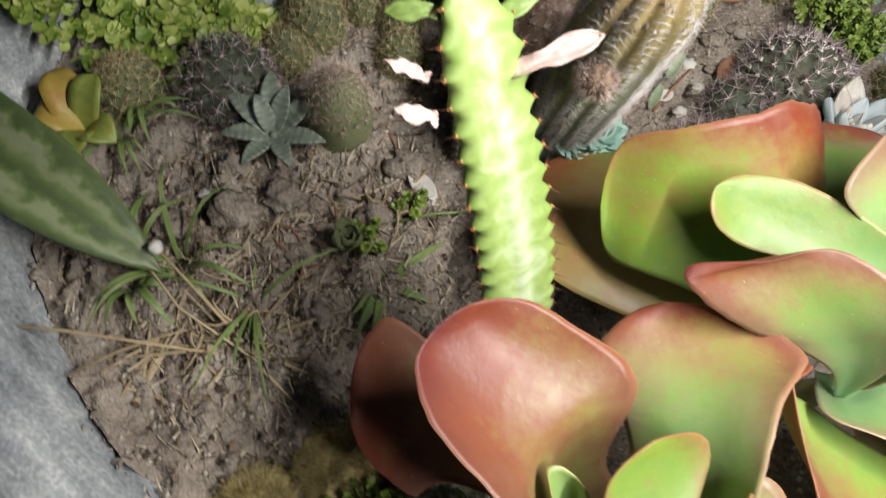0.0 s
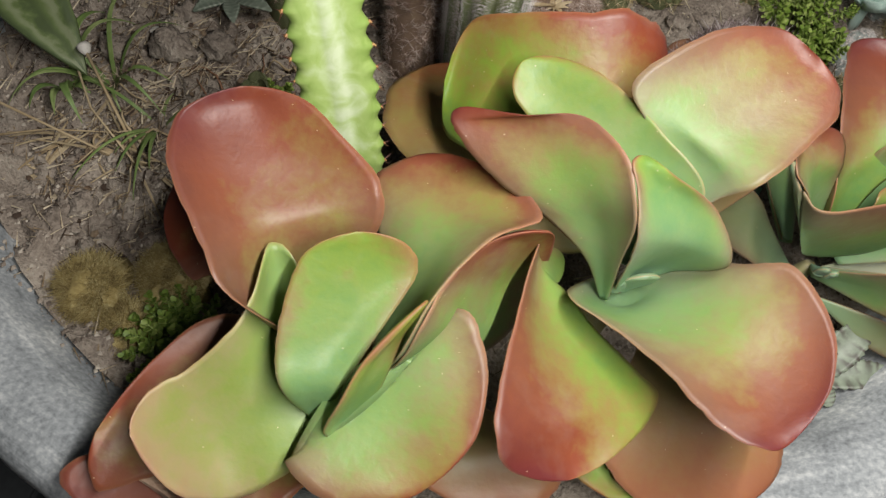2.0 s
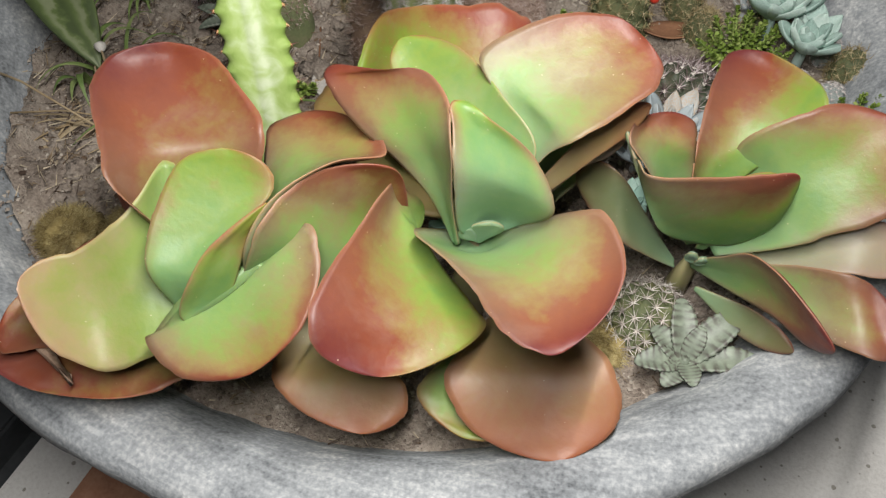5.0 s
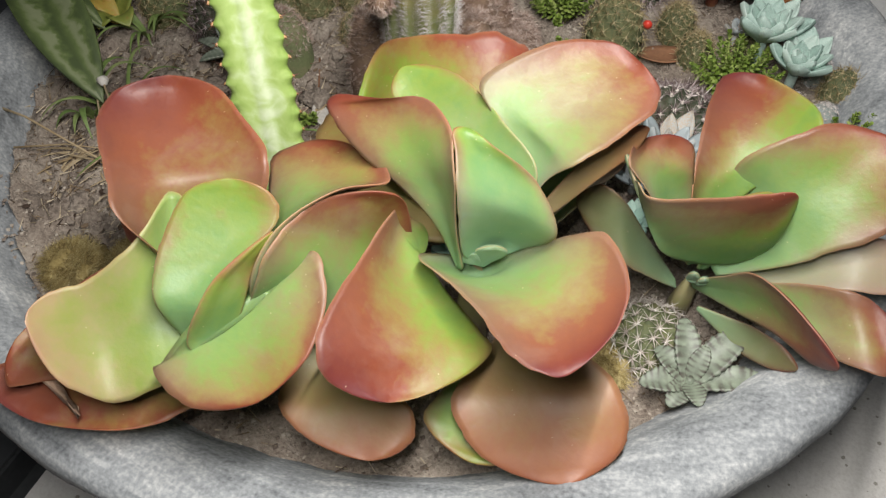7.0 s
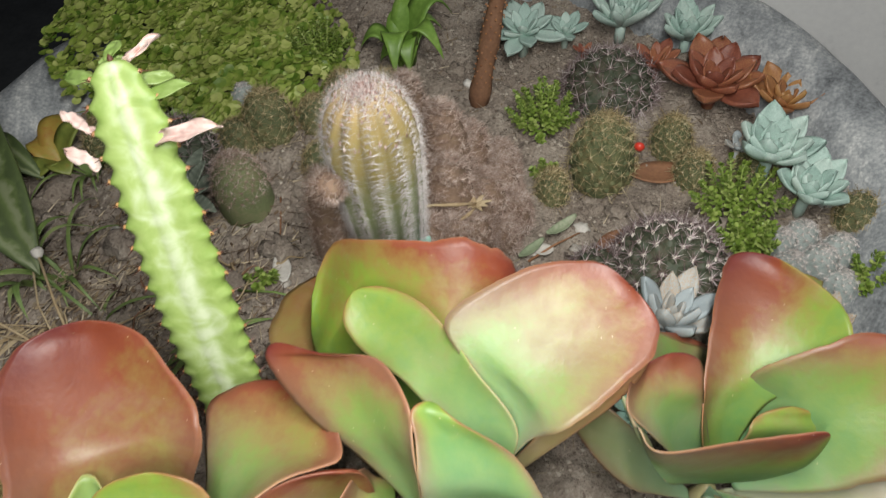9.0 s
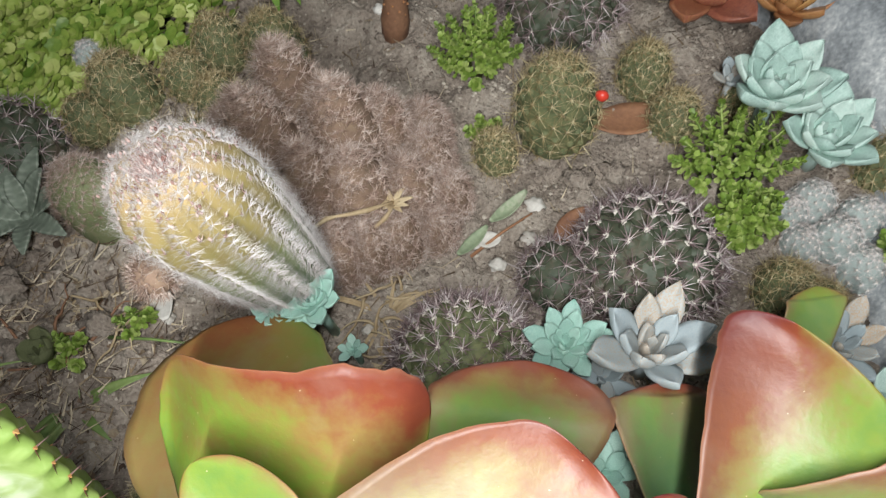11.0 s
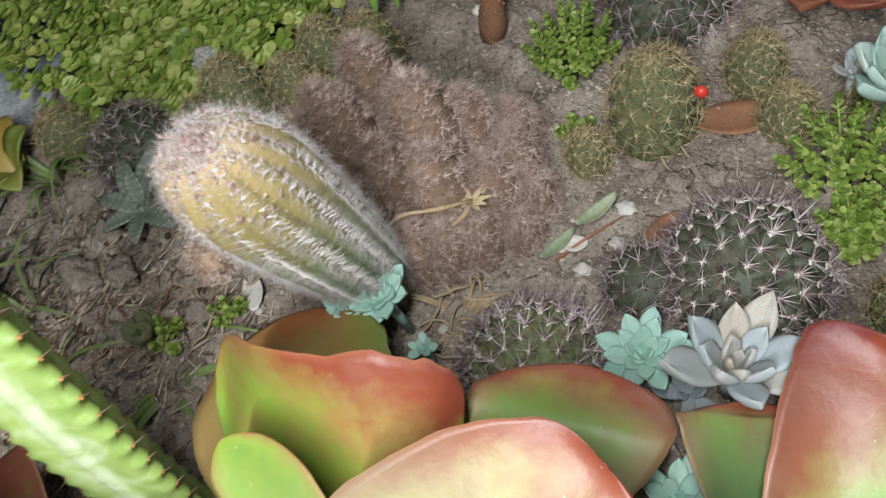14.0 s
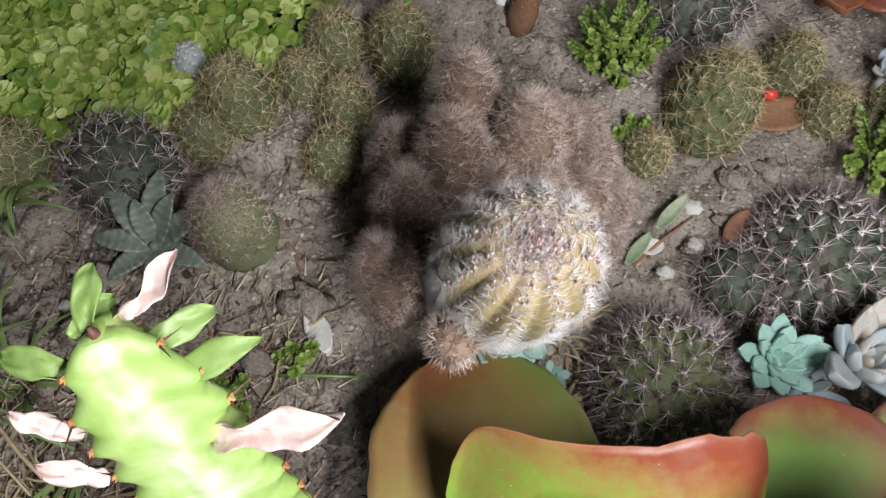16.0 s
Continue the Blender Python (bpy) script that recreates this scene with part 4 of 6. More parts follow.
def column_cactus(x, y, r, top, ribs, label):
    z0 = ground(x, y) - 0.01
    h = top - z0
    plant = thing("column_cactus", (x, y, z0 + 0.01), label, "cactus")
    bm = bmesh.new()
    rows, ring = 60, ribs * 8
    loops = []

    def shape(v):
        if v < 0.78:
            return 0.77 + 0.23 * math.sin(v / 0.78 * math.pi / 2), h * v
        k = (v - 0.78) / 0.22 * math.pi / 2
        return math.cos(k) ** 0.6 if k < math.pi / 2 - 1e-6 else 0.02, h * 0.78 + (h * 0.22) * math.sin(k)
    lean = Vector((0.0255, -0.036, 0))

    def at(w, v):
        k, z = shape(v)
        rib = abs(math.cos(ribs * w / 2)) ** 0.8
        knob = 0.5 + 0.5 * math.cos(v * 46 * math.tau)
        rr = r * k * (0.87 + 0.13 * rib + 0.03 * knob * rib)
        return Vector((x + rr * math.cos(w), y + rr * math.sin(w), z0 + z)) + lean * (z / h)
    for i in range(rows + 1):
        loops.append([bm.verts.new(at(math.tau * j / ring, i / rows)) for j in range(ring)])
    for a, b in zip(loops, loops[1:]):
        for j in range(ring):
            bm.faces.new((a[j], a[(j + 1) % ring], b[(j + 1) % ring], b[j]))
    bm.faces.new(loops[-1])
    core = part("body", bm, COLUMN, plant, "ribbed body, green below and ochre above")
    verts, faces, wv, wf, cv, cf = [], [], [], [], [], []
    for k in range(ribs):
        w = math.tau * k / ribs
        for i in range(60):
            v = (i + 0.5) / 60
            if v < 0.12:
                continue
            p = at(w, v)
            out = (p - Vector((x, y, z0 + h * 0.72 * v)) - lean * v).normalized()
            if v > 0.90:
                for _ in range(3):
                    q = p + Vector((rng.gauss(0, 0.0015), rng.gauss(0, 0.0015), rng.uniform(0, 0.002)))
                    tuft(cv, cf, q, rng.uniform(0.0004, 0.0007), 2.2)
            else:
                tuft(wv, wf, p, 0.0004)
            # combs of spines that slope down from the rib to both sides and lock with the next rib's
            tangent = (at(w + 0.05, v) - at(w - 0.05, v)).normalized()
            along = out.cross(tangent).normalized()
            if along.z < 0:
                along = -along
            for t in range(22):
                sgn = 1 if t % 2 else -1
                d = tangent * sgn + along * rng.uniform(-0.75, 0.15) + out * rng.uniform(0.12, 0.42)
                spine(verts, faces, p, d, rng.uniform(0.0050, 0.0095) * (1.0 if v < 0.86 else 0.6), 0.000065)
            # fine bristles that bridge the furrow beside the rib, thickest towards the crown
            q = at(w + math.pi / ribs, v)
            for t in range(4 if v < 0.5 else 9):
                spine(verts, faces, q.lerp(p, rng.uniform(0.0, 0.6)), out * rng.uniform(0.3, 0.9) + along * rng.uniform(0.0, 0.9) + tangent * rng.gauss(0, 0.9), rng.uniform(0.004, 0.0085), 0.00007)
            for t in range(6):
                spine(verts, faces, p, out * 0.8 + along * rng.uniform(-0.2, 0.9) + tangent * rng.gauss(0, 0.6), rng.uniform(0.0045, 0.0095), 0.00009)
            for t in range(18):
                spine(verts, faces, p, Vector((rng.gauss(0, 1), rng.gauss(0, 1), rng.gauss(0, 1))) + out * 0.6, rng.uniform(0.004, 0.0085), 0.00005)
    for i in range(460):
        w, k = i * 2.39996, math.sqrt(i / 460)
        q = at(w, 1.0 - 0.16 * k * k) + Vector((rng.gauss(0, 0.0006), rng.gauss(0, 0.0006), rng.uniform(-0.0003, 0.0012)))
        q.x, q.y = x + lean.x + (q.x - x - lean.x) * min(1, k * 1.02), y + lean.y + (q.y - y - lean.y) * min(1, k * 1.02)
        if i % 3 == 0:
            tuft(cv, cf, q + Vector((0, 0, 0.002)), rng.uniform(0.0007, 0.0010), 2.2)
        for _ in range(7):
            spine(cv, cf, q, Vector((rng.gauss(0, 0.35), rng.gauss(0, 0.35), 1)), rng.uniform(0.002, 0.0045), 0.00036)
        for _ in range(3):
            spine(verts, faces, q, Vector((rng.gauss(0, 0.5), rng.gauss(0, 0.5), 1)), rng.uniform(0.002, 0.005), 0.00014)
    # a small offset low on its side
    c, bm = Vector((0.0845, 0.2085, 0.106)), bmesh.new()
    bmesh.ops.create_icosphere(bm, subdivisions=3, radius=0.0085)
    bmesh.ops.translate(bm, verts=bm.verts, vec=c)
    offset = part("offset", bm, BALL_GREY, plant, "small pinkish bristly offset")
    ov, of = [], []
    for i in range(260):
        d = Vector((rng.gauss(0, 1), rng.gauss(0, 1), rng.gauss(0, 1))).normalized()
        for _ in range(5):
            spine(ov, of, c + d * 0.0084, d + Vector((rng.gauss(0, 0.5), rng.gauss(0, 0.5), rng.gauss(0, 0.5))), rng.uniform(0.003, 0.006), 0.0002)
    part_raw("bristle_coat", ov, of, SPINE_PINK, offset, kind="stuff")
    part_raw("bristle_coat", verts, faces, SPINE_WHITE, plant, "dense short whitish bristle spines", kind="stuff")
    part_raw("wool", wv, wf, WOOL, core, "white areole wool", kind="stuff")
    part_raw("crown", cv, cf, PINK_WOOL, core, "pinkish woolly crown", kind="stuff")


column_cactus(0.0805, 0.263, 0.0258, 0.165, 12, "ribbed columnar cactus with white bristles and a pink woolly crown")


def dome_cactus(name, x, y, r, h, body, spine_mat, label, areoles=90, per=9, length=0.008, thick=0.0003, tubercle=0.12, stand=0.35, wool=0.0, central=0, group="", up=0.0, loose=0.04, down=0.95):
    """A globe or short column with tubercles, each with its star of spines."""
    z0 = ground(x, y) - 0.006
    plant = thing(name, (x, y, z0 + 0.006), label, "cactus", group)
    bm = bmesh.new()
    ring, rows = 28, 16
    sunk = 0.006

    def at(w, k):
        """k runs from the foot, 0, to the crown, 1."""
        a = -0.45 + (math.pi / 2 + 0.45) * k
        rr = r * math.cos(a) if a > 0 else r * (0.9 + 0.1 * math.cos(a * 2))
        zz = (h + sunk) * (math.sin(-0.45) * -1 + math.sin(a)) / (1 + math.sin(0.45))
        return Vector((x + rr * math.cos(w), y + rr * math.sin(w), z0 + zz))
    loops = []
    for i in range(rows):
        loops.append([bm.verts.new(at(math.tau * j / ring, i / rows)) for j in range(ring)])
    crown = bm.verts.new(at(0, 1.0))
    for a, b in zip(loops, loops[1:]):
        for j in range(ring):
            bm.faces.new((a[j], a[(j + 1) % ring], b[(j + 1) % ring], b[j]))
    for j in range(ring):
        bm.faces.new((loops[-1][j], loops[-1][(j + 1) % ring], crown))
    verts, faces, wv, wf, kv, kf = [], [], [], [], [], []
    heart = Vector((x, y, z0 + h * 0.35))
    for i in range(areoles):
        k = 1 - ((i + 0.3) / areoles) ** (0.5 if h < 1.6 * r else 0.75) * down
        k = max(0.03, k)
        w = i * 2.39996 + rng.gauss(0, loose)
        k = min(0.99, max(0.03, k + rng.gauss(0, loose * 0.15)))
        p = at(w, k)
        out = (p - heart).normalized()
        size = tubercle * r
        _, a, b = frame_of(out)
        if tubercle:
            k0 = len(kv)
            turns = [math.tau * q / 6 for q in range(6)]
            kv.extend(p + (a * math.cos(t) + b * math.sin(t)) * size * 1.1 - out * size * 0.5 for t in turns)
            kv.extend(p + (a * math.cos(t) + b * math.sin(t)) * size * 0.7 + out * size * 0.4 for t in turns)
            kv.append(p + out * size * 0.8)
            for q in range(6):
                n = (q + 1) % 6
                kf.extend(((k0 + q, k0 + n, k0 + 6 + n, k0 + 6 + q), (k0 + 6 + q, k0 + 6 + n, k0 + 12)))
        e = p + out * size * 0.75
        if wool:
            tuft(wv, wf, e, wool)
        for s in range(per):
            t = math.tau * s / per + rng.uniform(-0.25, 0.25)
            spine(verts, faces, e, (a * math.cos(t) + b * math.sin(t)) + out * (stand + rng.uniform(-0.15, 0.2)) + Vector((0, 0, up)), length * rng.uniform(0.75, 1.2), thick)
        for s in range(central):
            spine(verts, faces, e, out + Vector((rng.gauss(0, 0.3), rng.gauss(0, 0.3), rng.gauss(0, 0.3))), length * rng.uniform(0.9, 1.5), thick * 1.3)
    core = part("body", bm, body, plant)
    if kv:
        part_raw("tubercle_coat", kv, kf, body, core, smooth=True, kind="stuff")
    part_raw("bristle_coat", verts, faces, spine_mat, plant, kind="stuff")
    if wv:
        part_raw("wool", wv, wf, WOOL, core, "white tufts of wool", kind="stuff")


STRAW_BALLS = "straw-spined globe cacti"
for x, y, r, h in ((0.199, 0.41, 0.0245, 0.058), (0.167, 0.38, 0.013, 0.026), (0.270, 0.425, 0.0145, 0.026), (0.246, 0.452, 0.0155, 0.03), (-0.083, 0.358, 0.0205, 0.042),
                   (-0.05, 0.382, 0.0155, 0.028), (0.006, 0.413, 0.0185, 0.046), (-0.02, 0.37, 0.016, 0.03), (-0.018, 0.335, 0.0165, 0.026), (-0.205, 0.293, 0.0215, 0.035),
                   (-0.102, 0.335, 0.017, 0.026), (0.346, 0.325, 0.0155, 0.026), (0.392, 0.412, 0.0165, 0.024), (0.365, 0.322, 0.0135, 0.02), (-0.035, 0.41, 0.0165, 0.034),
                   (0.31, 0.445, 0.014, 0.02), (0.05, 0.128, 0.013, 0.02)):
    size = "large" if r > 0.028 else "small" if r < 0.016 else "middling"
    dome_cactus("globe_cactus", x, y, r, h, BALL_GREEN, SPINE_STRAW, "%s olive globe cactus with curly straw spines on the soil" % size,
                int(55 + r * 2300), 9, 0.24 * r + 0.0028, 0.00025, 0.14, 0.22, 0.0005, 1, STRAW_BALLS)

MAUVE = "dark spiny dome cacti"
dome_cactus("star_cactus", 0.272, 0.325, 0.038, 0.036, BALL_DARK, SPINE_MAUVE, "dark green dome cactus with stiff mauve star spines", 150, 12, 0.0108, 0.00045, 0.14, 0.55, 0.0023, 2, MAUVE, 0.15)
dome_cactus("star_cactus", 0.189, 0.2375, 0.0345, 0.045, BALL_GREEN, SPINE_MAUVE, "dome cactus bristling with mauve and pinkish spines", 170, 12, 0.0100, 0.00040, 0.12, 0.6, 0.0019, 3, MAUVE, 0.2)
dome_cactus("star_cactus", -0.138, 0.3, 0.03, 0.034, BALL_DARK, SPINE_MAUVE, "dome cactus with mauve spines and white wool", 100, 9, 0.010, 0.0004, 0.14, 0.5, 0.0012, 1, MAUVE)
dome_cactus("star_cactus", 0.182, 0.5, 0.036, 0.036, BALL_DARK, SPINE_MAUVE, "dome cactus bristling with pinkish mauve spines", 110, 9, 0.012, 0.0004, 0.14, 0.5, 0.0012, 1, MAUVE)
dome_cactus("star_cactus", 0.226, 0.305, 0.02, 0.018, BALL_DARK, SPINE_MAUVE, "small dark offset with mauve spines beside the large dome", 50, 9, 0.010, 0.0004, 0.15, 0.5, 0.001, 1, MAUVE)
dome_cactus("star_cactus", 0.309, 0.128, 0.026, 0.02, BALL_GREEN, SPINE_PALE, "pale green cactus with whitish star spines", 120, 9, 0.0085, 0.0005, 0.15, 0.45, 0.0)
dome_cactus("star_cactus", 0.027, 0.026, 0.015, 0.014, BALL_GREEN, SPINE_PALE, "small pale cactus with whitish star spines below a paddle leaf", 60, 9, 0.007, 0.0004, 0.15, 0.45, 0.0)
dome_cactus("bristle_cactus", -0.058, 0.276, 0.0225, 0.056, BALL_FRESH, SPINE_PINK, "short green column cactus with a pinkish bristly crown", 150, 10, 0.0065, 0.00018, 0.05, 0.5, down=0.66)

FUZZY = "pinkish bristly clump"
for x, y, r, top in ((0.062, 0.311, 0.022, 0.074), (0.093, 0.338, 0.0215, 0.056), (0.044, 0.290, 0.0205, 0.052), (0.040, 0.255, 0.0165, 0.054), (0.032, 0.322, 0.019, 0.034), (0.060, 0.350, 0.020, 0.064),
                     (0.106, 0.314, 0.020, 0.030), (0.084, 0.305, 0.017, 0.044), (0.080, 0.286, 0.014, 0.026), (0.106, 0.358, 0.018, 0.022), (0.128, 0.330, 0.018, 0.004), (0.102, 0.280, 0.016, 0.004),
                     (0.126, 0.302, 0.018, -0.012), (0.146, 0.340, 0.015, -0.020), (0.130, 0.354, 0.018, -0.004), (0.116, 0.289, 0.016, -0.004), (0.122, 0.376, 0.017, -0.010), (0.146, 0.316, 0.013, -0.026)):
    h = top - ground(x, y)
    dome_cactus("bristle_cactus", x, y, r, h, BALL_GREY, SPINE_PINK, "%s greyish cactus furred with short pinkish bristles" % ("tall" if h > 0.08 else "low"),
                int(170 + 2300 * h), 10, 0.0072, 0.0002, 0.05, 0.55, 0.0, 0, FUZZY, 0.1, 0.3)

WHITE = "white thimble cacti"
for x, y, r, h in ((0.355, 0.384, 0.0125, 0.022), (0.342, 0.373, 0.011, 0.018), (0.369, 0.362, 0.0125, 0.022), (0.381, 0.379, 0.0125, 0.024),
                   (0.386, 0.352, 0.013, 0.022), (0.352, 0.357, 0.011, 0.018), (-0.121, 0.378, 0.0135, 0.03), (0.372, 0.432, 0.011, 0.02)):
    dome_cactus("thimble_cactus", x, y, r, h, FUZZ_WHITE, SPINE_WHITE, "tiny globe cactus netted in white hair spines", 70, 12, 0.0042, 0.0002, 0.1, 0.08, 0.0007, 0, WHITE)


# ---- rosettes ----
def fleshy(length, width, thick, point, curl):
    """One plump pointed leaf along +y, its foot at the origin."""
    bm = bmesh.new()

    def place(u, s):
        w = width * 0.5 * (0.42 + 0.58 * math.sin(min(1, u / 0.62) * math.pi / 2)) * (1 if u < 0.62 else max(0.02, (1 - ((u - 0.62) / 0.38) ** point)))
        return Vector((s * w, length * u, curl * length * u * u + 0.16 * width * s * s)), Vector((0, 0, 1))
    sheet(bm, place, 9, 6, thick, 0.3)
    me = bpy.data.meshes.new("leaf")
    bmesh.ops.recalc_face_normals(bm, faces=bm.faces)
    bm.to_mesh(me)
    bm.free()
    me.polygons.foreach_set("use_smooth", [True] * len(me.polygons))
    return me


def rosette(x, y, lift, r, count, material, label, width=0.42, thick=0.16, point=2.0, curl=0.12, steep=72, flat=14, tilt=(0, 0), group="rosette succulents"):
    z = ground(x, y) + lift
    plant = thing("rosette", (x, y, z - lift), label, "succulent", group)
    bm = bmesh.new()
    tube(bm, [(x, y, z - lift - 0.004), (x, y, z + 0.001)], [r * 0.1 + 0.001, r * 0.08 + 0.001], 8)
    part("stem", bm, material, plant)
    me = fleshy(1.0, width, thick, point, curl)
    me.materials.append(material)
    lean = pose(0, 0, 0, tilt[0], tilt[1], 0)
    for i in range(count):
        k = (i + 0.5) / count
        size = r * (0.34 + 0.66 * k ** 0.7) * rng.uniform(0.92, 1.08)
        up = steep + (flat - steep) * k ** 0.8 + rng.uniform(-5, 5)
        ob = new("leaf", me)
        ob.parent = plant
        m = lean @ pose(0, 0, 0, 0, 0, i * 137.5 + rng.uniform(-6, 6)) @ pose(0, r * 0.04, 0, up, rng.uniform(-6, 6), 0)
        ob.matrix_local = Matrix.Translation((0, 0, lift)) @ m @ Matrix.Diagonal((size, size, size, 1))


rosette(0.239, 0.257, 0.03, 0.026, 24, MINT, "mint green rosette with pointed plump leaves", 0.44, 0.17, 2.2)
rosette(0.279, 0.262, 0.028, 0.047, 16, PALE, "pale greyish rosette with long fleshy leaves tinged tan", 0.40, 0.15, 1.7, 0.10, 82, 36, (-10, 4))
rosette(0.263, 0.2505, 0.01, 0.024, 9, PALE, "small pale rosette with tan outer leaves", 0.4, 0.16, 2.4)
rosette(0.1095, 0.2395, 0.052, 0.021, 28, MINT, "small mint rosette below the columnar cactus", 0.56, 0.17, 2.0, 0.12, 76, 10)
rosette(0.0975, 0.2285, 0.052, 0.020, 24, MINT, "small bluish mint rosette beside another", 0.56, 0.17, 2.0, 0.12, 76, 10)
rosette(0.130, 0.227, 0.022, 0.011, 11, MINT, "tiny green rosette on the soil", 0.5, 0.17, 2.2)
rosette(0.319, 0.432, 0.028, 0.042, 24, CELADON, "celadon rosette with broad waxy upright leaves", 0.52, 0.13, 1.7, 0.12, 84, 30)
rosette(0.351, 0.410, 0.020, 0.036, 22, CELADON, "pale celadon rosette by the rim", 0.54, 0.13, 1.7, 0.12, 84, 30)
rosette(0.297, 0.447, 0.014, 0.016, 9, PALE, "small pale plump rosette", 0.5, 0.2, 2.4)
rosette(0.266, 0.512, 0.022, 0.050, 22, COPPER, "dark copper red rosette with glossy leaves", 0.56, 0.14, 1.8, 0.1, 74, 6)
rosette(0.324, 0.512, 0.014, 0.038, 20, AMBER, "amber orange rosette by the rim", 0.52, 0.14, 1.7, 0.15, 76, 18)
rosette(0.215, 0.53, 0.014, 0.026, 14, COPPER, "small dark red rosette", 0.45, 0.14, 2.4)
rosette(0.172, 0.576, 0.016, 0.044, 24, CELADON, "bluish celadon rosette with narrow leaves at the back", 0.36, 0.13, 1.6, 0.15, 84, 28)
rosette(0.232, 0.576, 0.014, 0.038, 24, CELADON, "pale celadon rosette at the back of the bowl", 0.44, 0.13, 1.6, 0.15, 84, 30)
rosette(0.09, 0.536, 0.022, 0.042, 20, CELADON, "greyish rosette with drooping leaves at the back", 0.45, 0.13, 1.8, 0.05, 74, -8)
rosette(0.125, 0.555, 0.014, 0.024, 14, CELADON, "small greyish rosette at the back", 0.45, 0.14, 2.2)
rosette(0.147, 0.54, 0.012, 0.013, 8, COPPER, "tiny red leaved rosette", 0.5, 0.16, 2.2)
rosette(0.372, 0.295, 0.022, 0.03, 14, PALE, "pale rosette with thick finger leaves by the rim", 0.36, 0.16, 2.6, 0.2, 75, 25)
rosette(0.395, 0.268, 0.02, 0.028, 14, CELADON, "celadon rosette tucked beside the paddle plant", 0.45, 0.15, 2.4)
rosette(0.272, 0.2, 0.02, 0.026, 14, MINT, "bluish green rosette half hidden between paddle leaves", 0.45, 0.15, 2.2)
rosette(0.165, 0.135, 0.02, 0.026, 14, MINT, "bluish green rosette below the paddle leaves", 0.45, 0.15, 2.2)


# ---- leafy clumps ----
def leaf_disc(verts, faces, at, normal, r, sides=6, cup=0.2):
    d, a, b = frame_of(normal)
    k = len(verts)
    verts.append(at - d * r * cup)
    for i in range(sides):
        w = math.tau * i / sides
        verts.append(at + (a * math.cos(w) + b * math.sin(w) * 0.8) * r)
    for i in range(sides):
        faces.append((k, k + 1 + i, k + 1 + (i + 1) % sides))


def leaf_spoon(verts, faces, at, out, up, length, width):
    """A small spoon-shaped leaf from its foot outwards."""
    side = out.cross(up).normalized()
    k = len(verts)
    for t, w, lift in ((0.0, 0.12, 0.0), (0.45, 0.42, 0.10), (0.8, 0.5, 0.16)):
        for s in (-1, 1):
            verts.append(at + out * length * t + side * s * w * width + up * length * (lift + 0.06))
        verts.append(at + out * length * t + up * length * lift)
    verts.append(at + out * length + up * length * 0.16)
    for r in (0, 3):
        faces.extend(((k + r, k + r + 3, k + r + 5, k + r + 2), (k + r + 2, k + r + 5, k + r + 4, k + r + 1)))
    faces.extend(((k + 6, k + 9, k + 8), (k + 8, k + 9, k + 7)))


def stonecrop(x, y, r, h, stems, label, material=SEDUM, leaf_r=0.0027):
    """A clump of short upright shoots, each closely set with small round leaves."""
    z = ground(x, y)
    plant = thing("stonecrop", (x, y, z), label, "succulent", "leafy stonecrop clumps")
    bm = bmesh.new()
    verts, faces = [], []
    for i in range(stems):
        w, k = i * 2.4, math.sqrt((i + 0.5) / stems)
        top = Vector((x + r * k * math.cos(w), y + r * k * math.sin(w), z + h * (1.05 - 0.5 * k * k) * rng.uniform(0.8, 1.15)))
        foot = Vector((x + r * 0.35 * k * math.cos(w), y + r * 0.35 * k * math.sin(w), z - 0.003))
        tube(bm, [foot, (foot + top) / 2 + Vector((0, 0, h * 0.12)), top], [0.0009, 0.0008, 0.0005], 5)
        d = (top - foot).normalized()
        _, a, b = frame_of(d)
        for j in range(26):
            t = 0.35 + 0.66 * (j / 25) ** 0.7
            c = foot.lerp(top, t)
            q = j * 2.4 + rng.uniform(-0.3, 0.3)
            out = a * math.cos(q) + b * math.sin(q)
            rise = 0.2 + 0.9 * max(0.0, t - 0.75) / 0.25
            along = (out + d * rise).normalized()
            leaf_spoon(verts, faces, c, along, (d - along * d.dot(along)).normalized(), leaf_r * rng.uniform(1.6, 2.6) * (1.15 - 0.4 * t), leaf_r * rng.uniform(1.0, 1.5))
    tagged(part("stem_tangle", bm, material, plant), kind="stuff")
    part_raw("foliage", verts, faces, material, plant, "small bright green leaves", kind="stuff")


stonecrop(0.308, 0.392, 0.037, 0.046, 26, "bright green stonecrop clump with tiny leaves", leaf_r=0.0027)
stonecrop(0.318, 0.355, 0.02, 0.03, 18, "small bright green stonecrop sprig")
stonecrop(0.139, 0.442, 0.03, 0.045, 26, "bright green stonecrop clump behind the globe cacti")
stonecrop(0.158, 0.39, 0.012, 0.014, 6, "small stonecrop sprig on the soil")
stonecrop(0.405, 0.356, 0.02, 0.034, 12, "bright green stonecrop clump against the rim")
stonecrop(-0.020, 0.008, 0.032, 0.026, 30, "bright green stonecrop patch by the rim", leaf_r=0.0029)
stonecrop(-0.08, 0.45, 0.03, 0.045, 18, "green stonecrop clump behind the ground cover")
stonecrop(-0.005, 0.212, 0.012, 0.012, 5, "small green seedling tuft on the soil", leaf_r=0.0025)
stonecrop(-0.035, 0.185, 0.014, 0.014, 6, "thin green seedling tuft", leaf_r=0.0025)


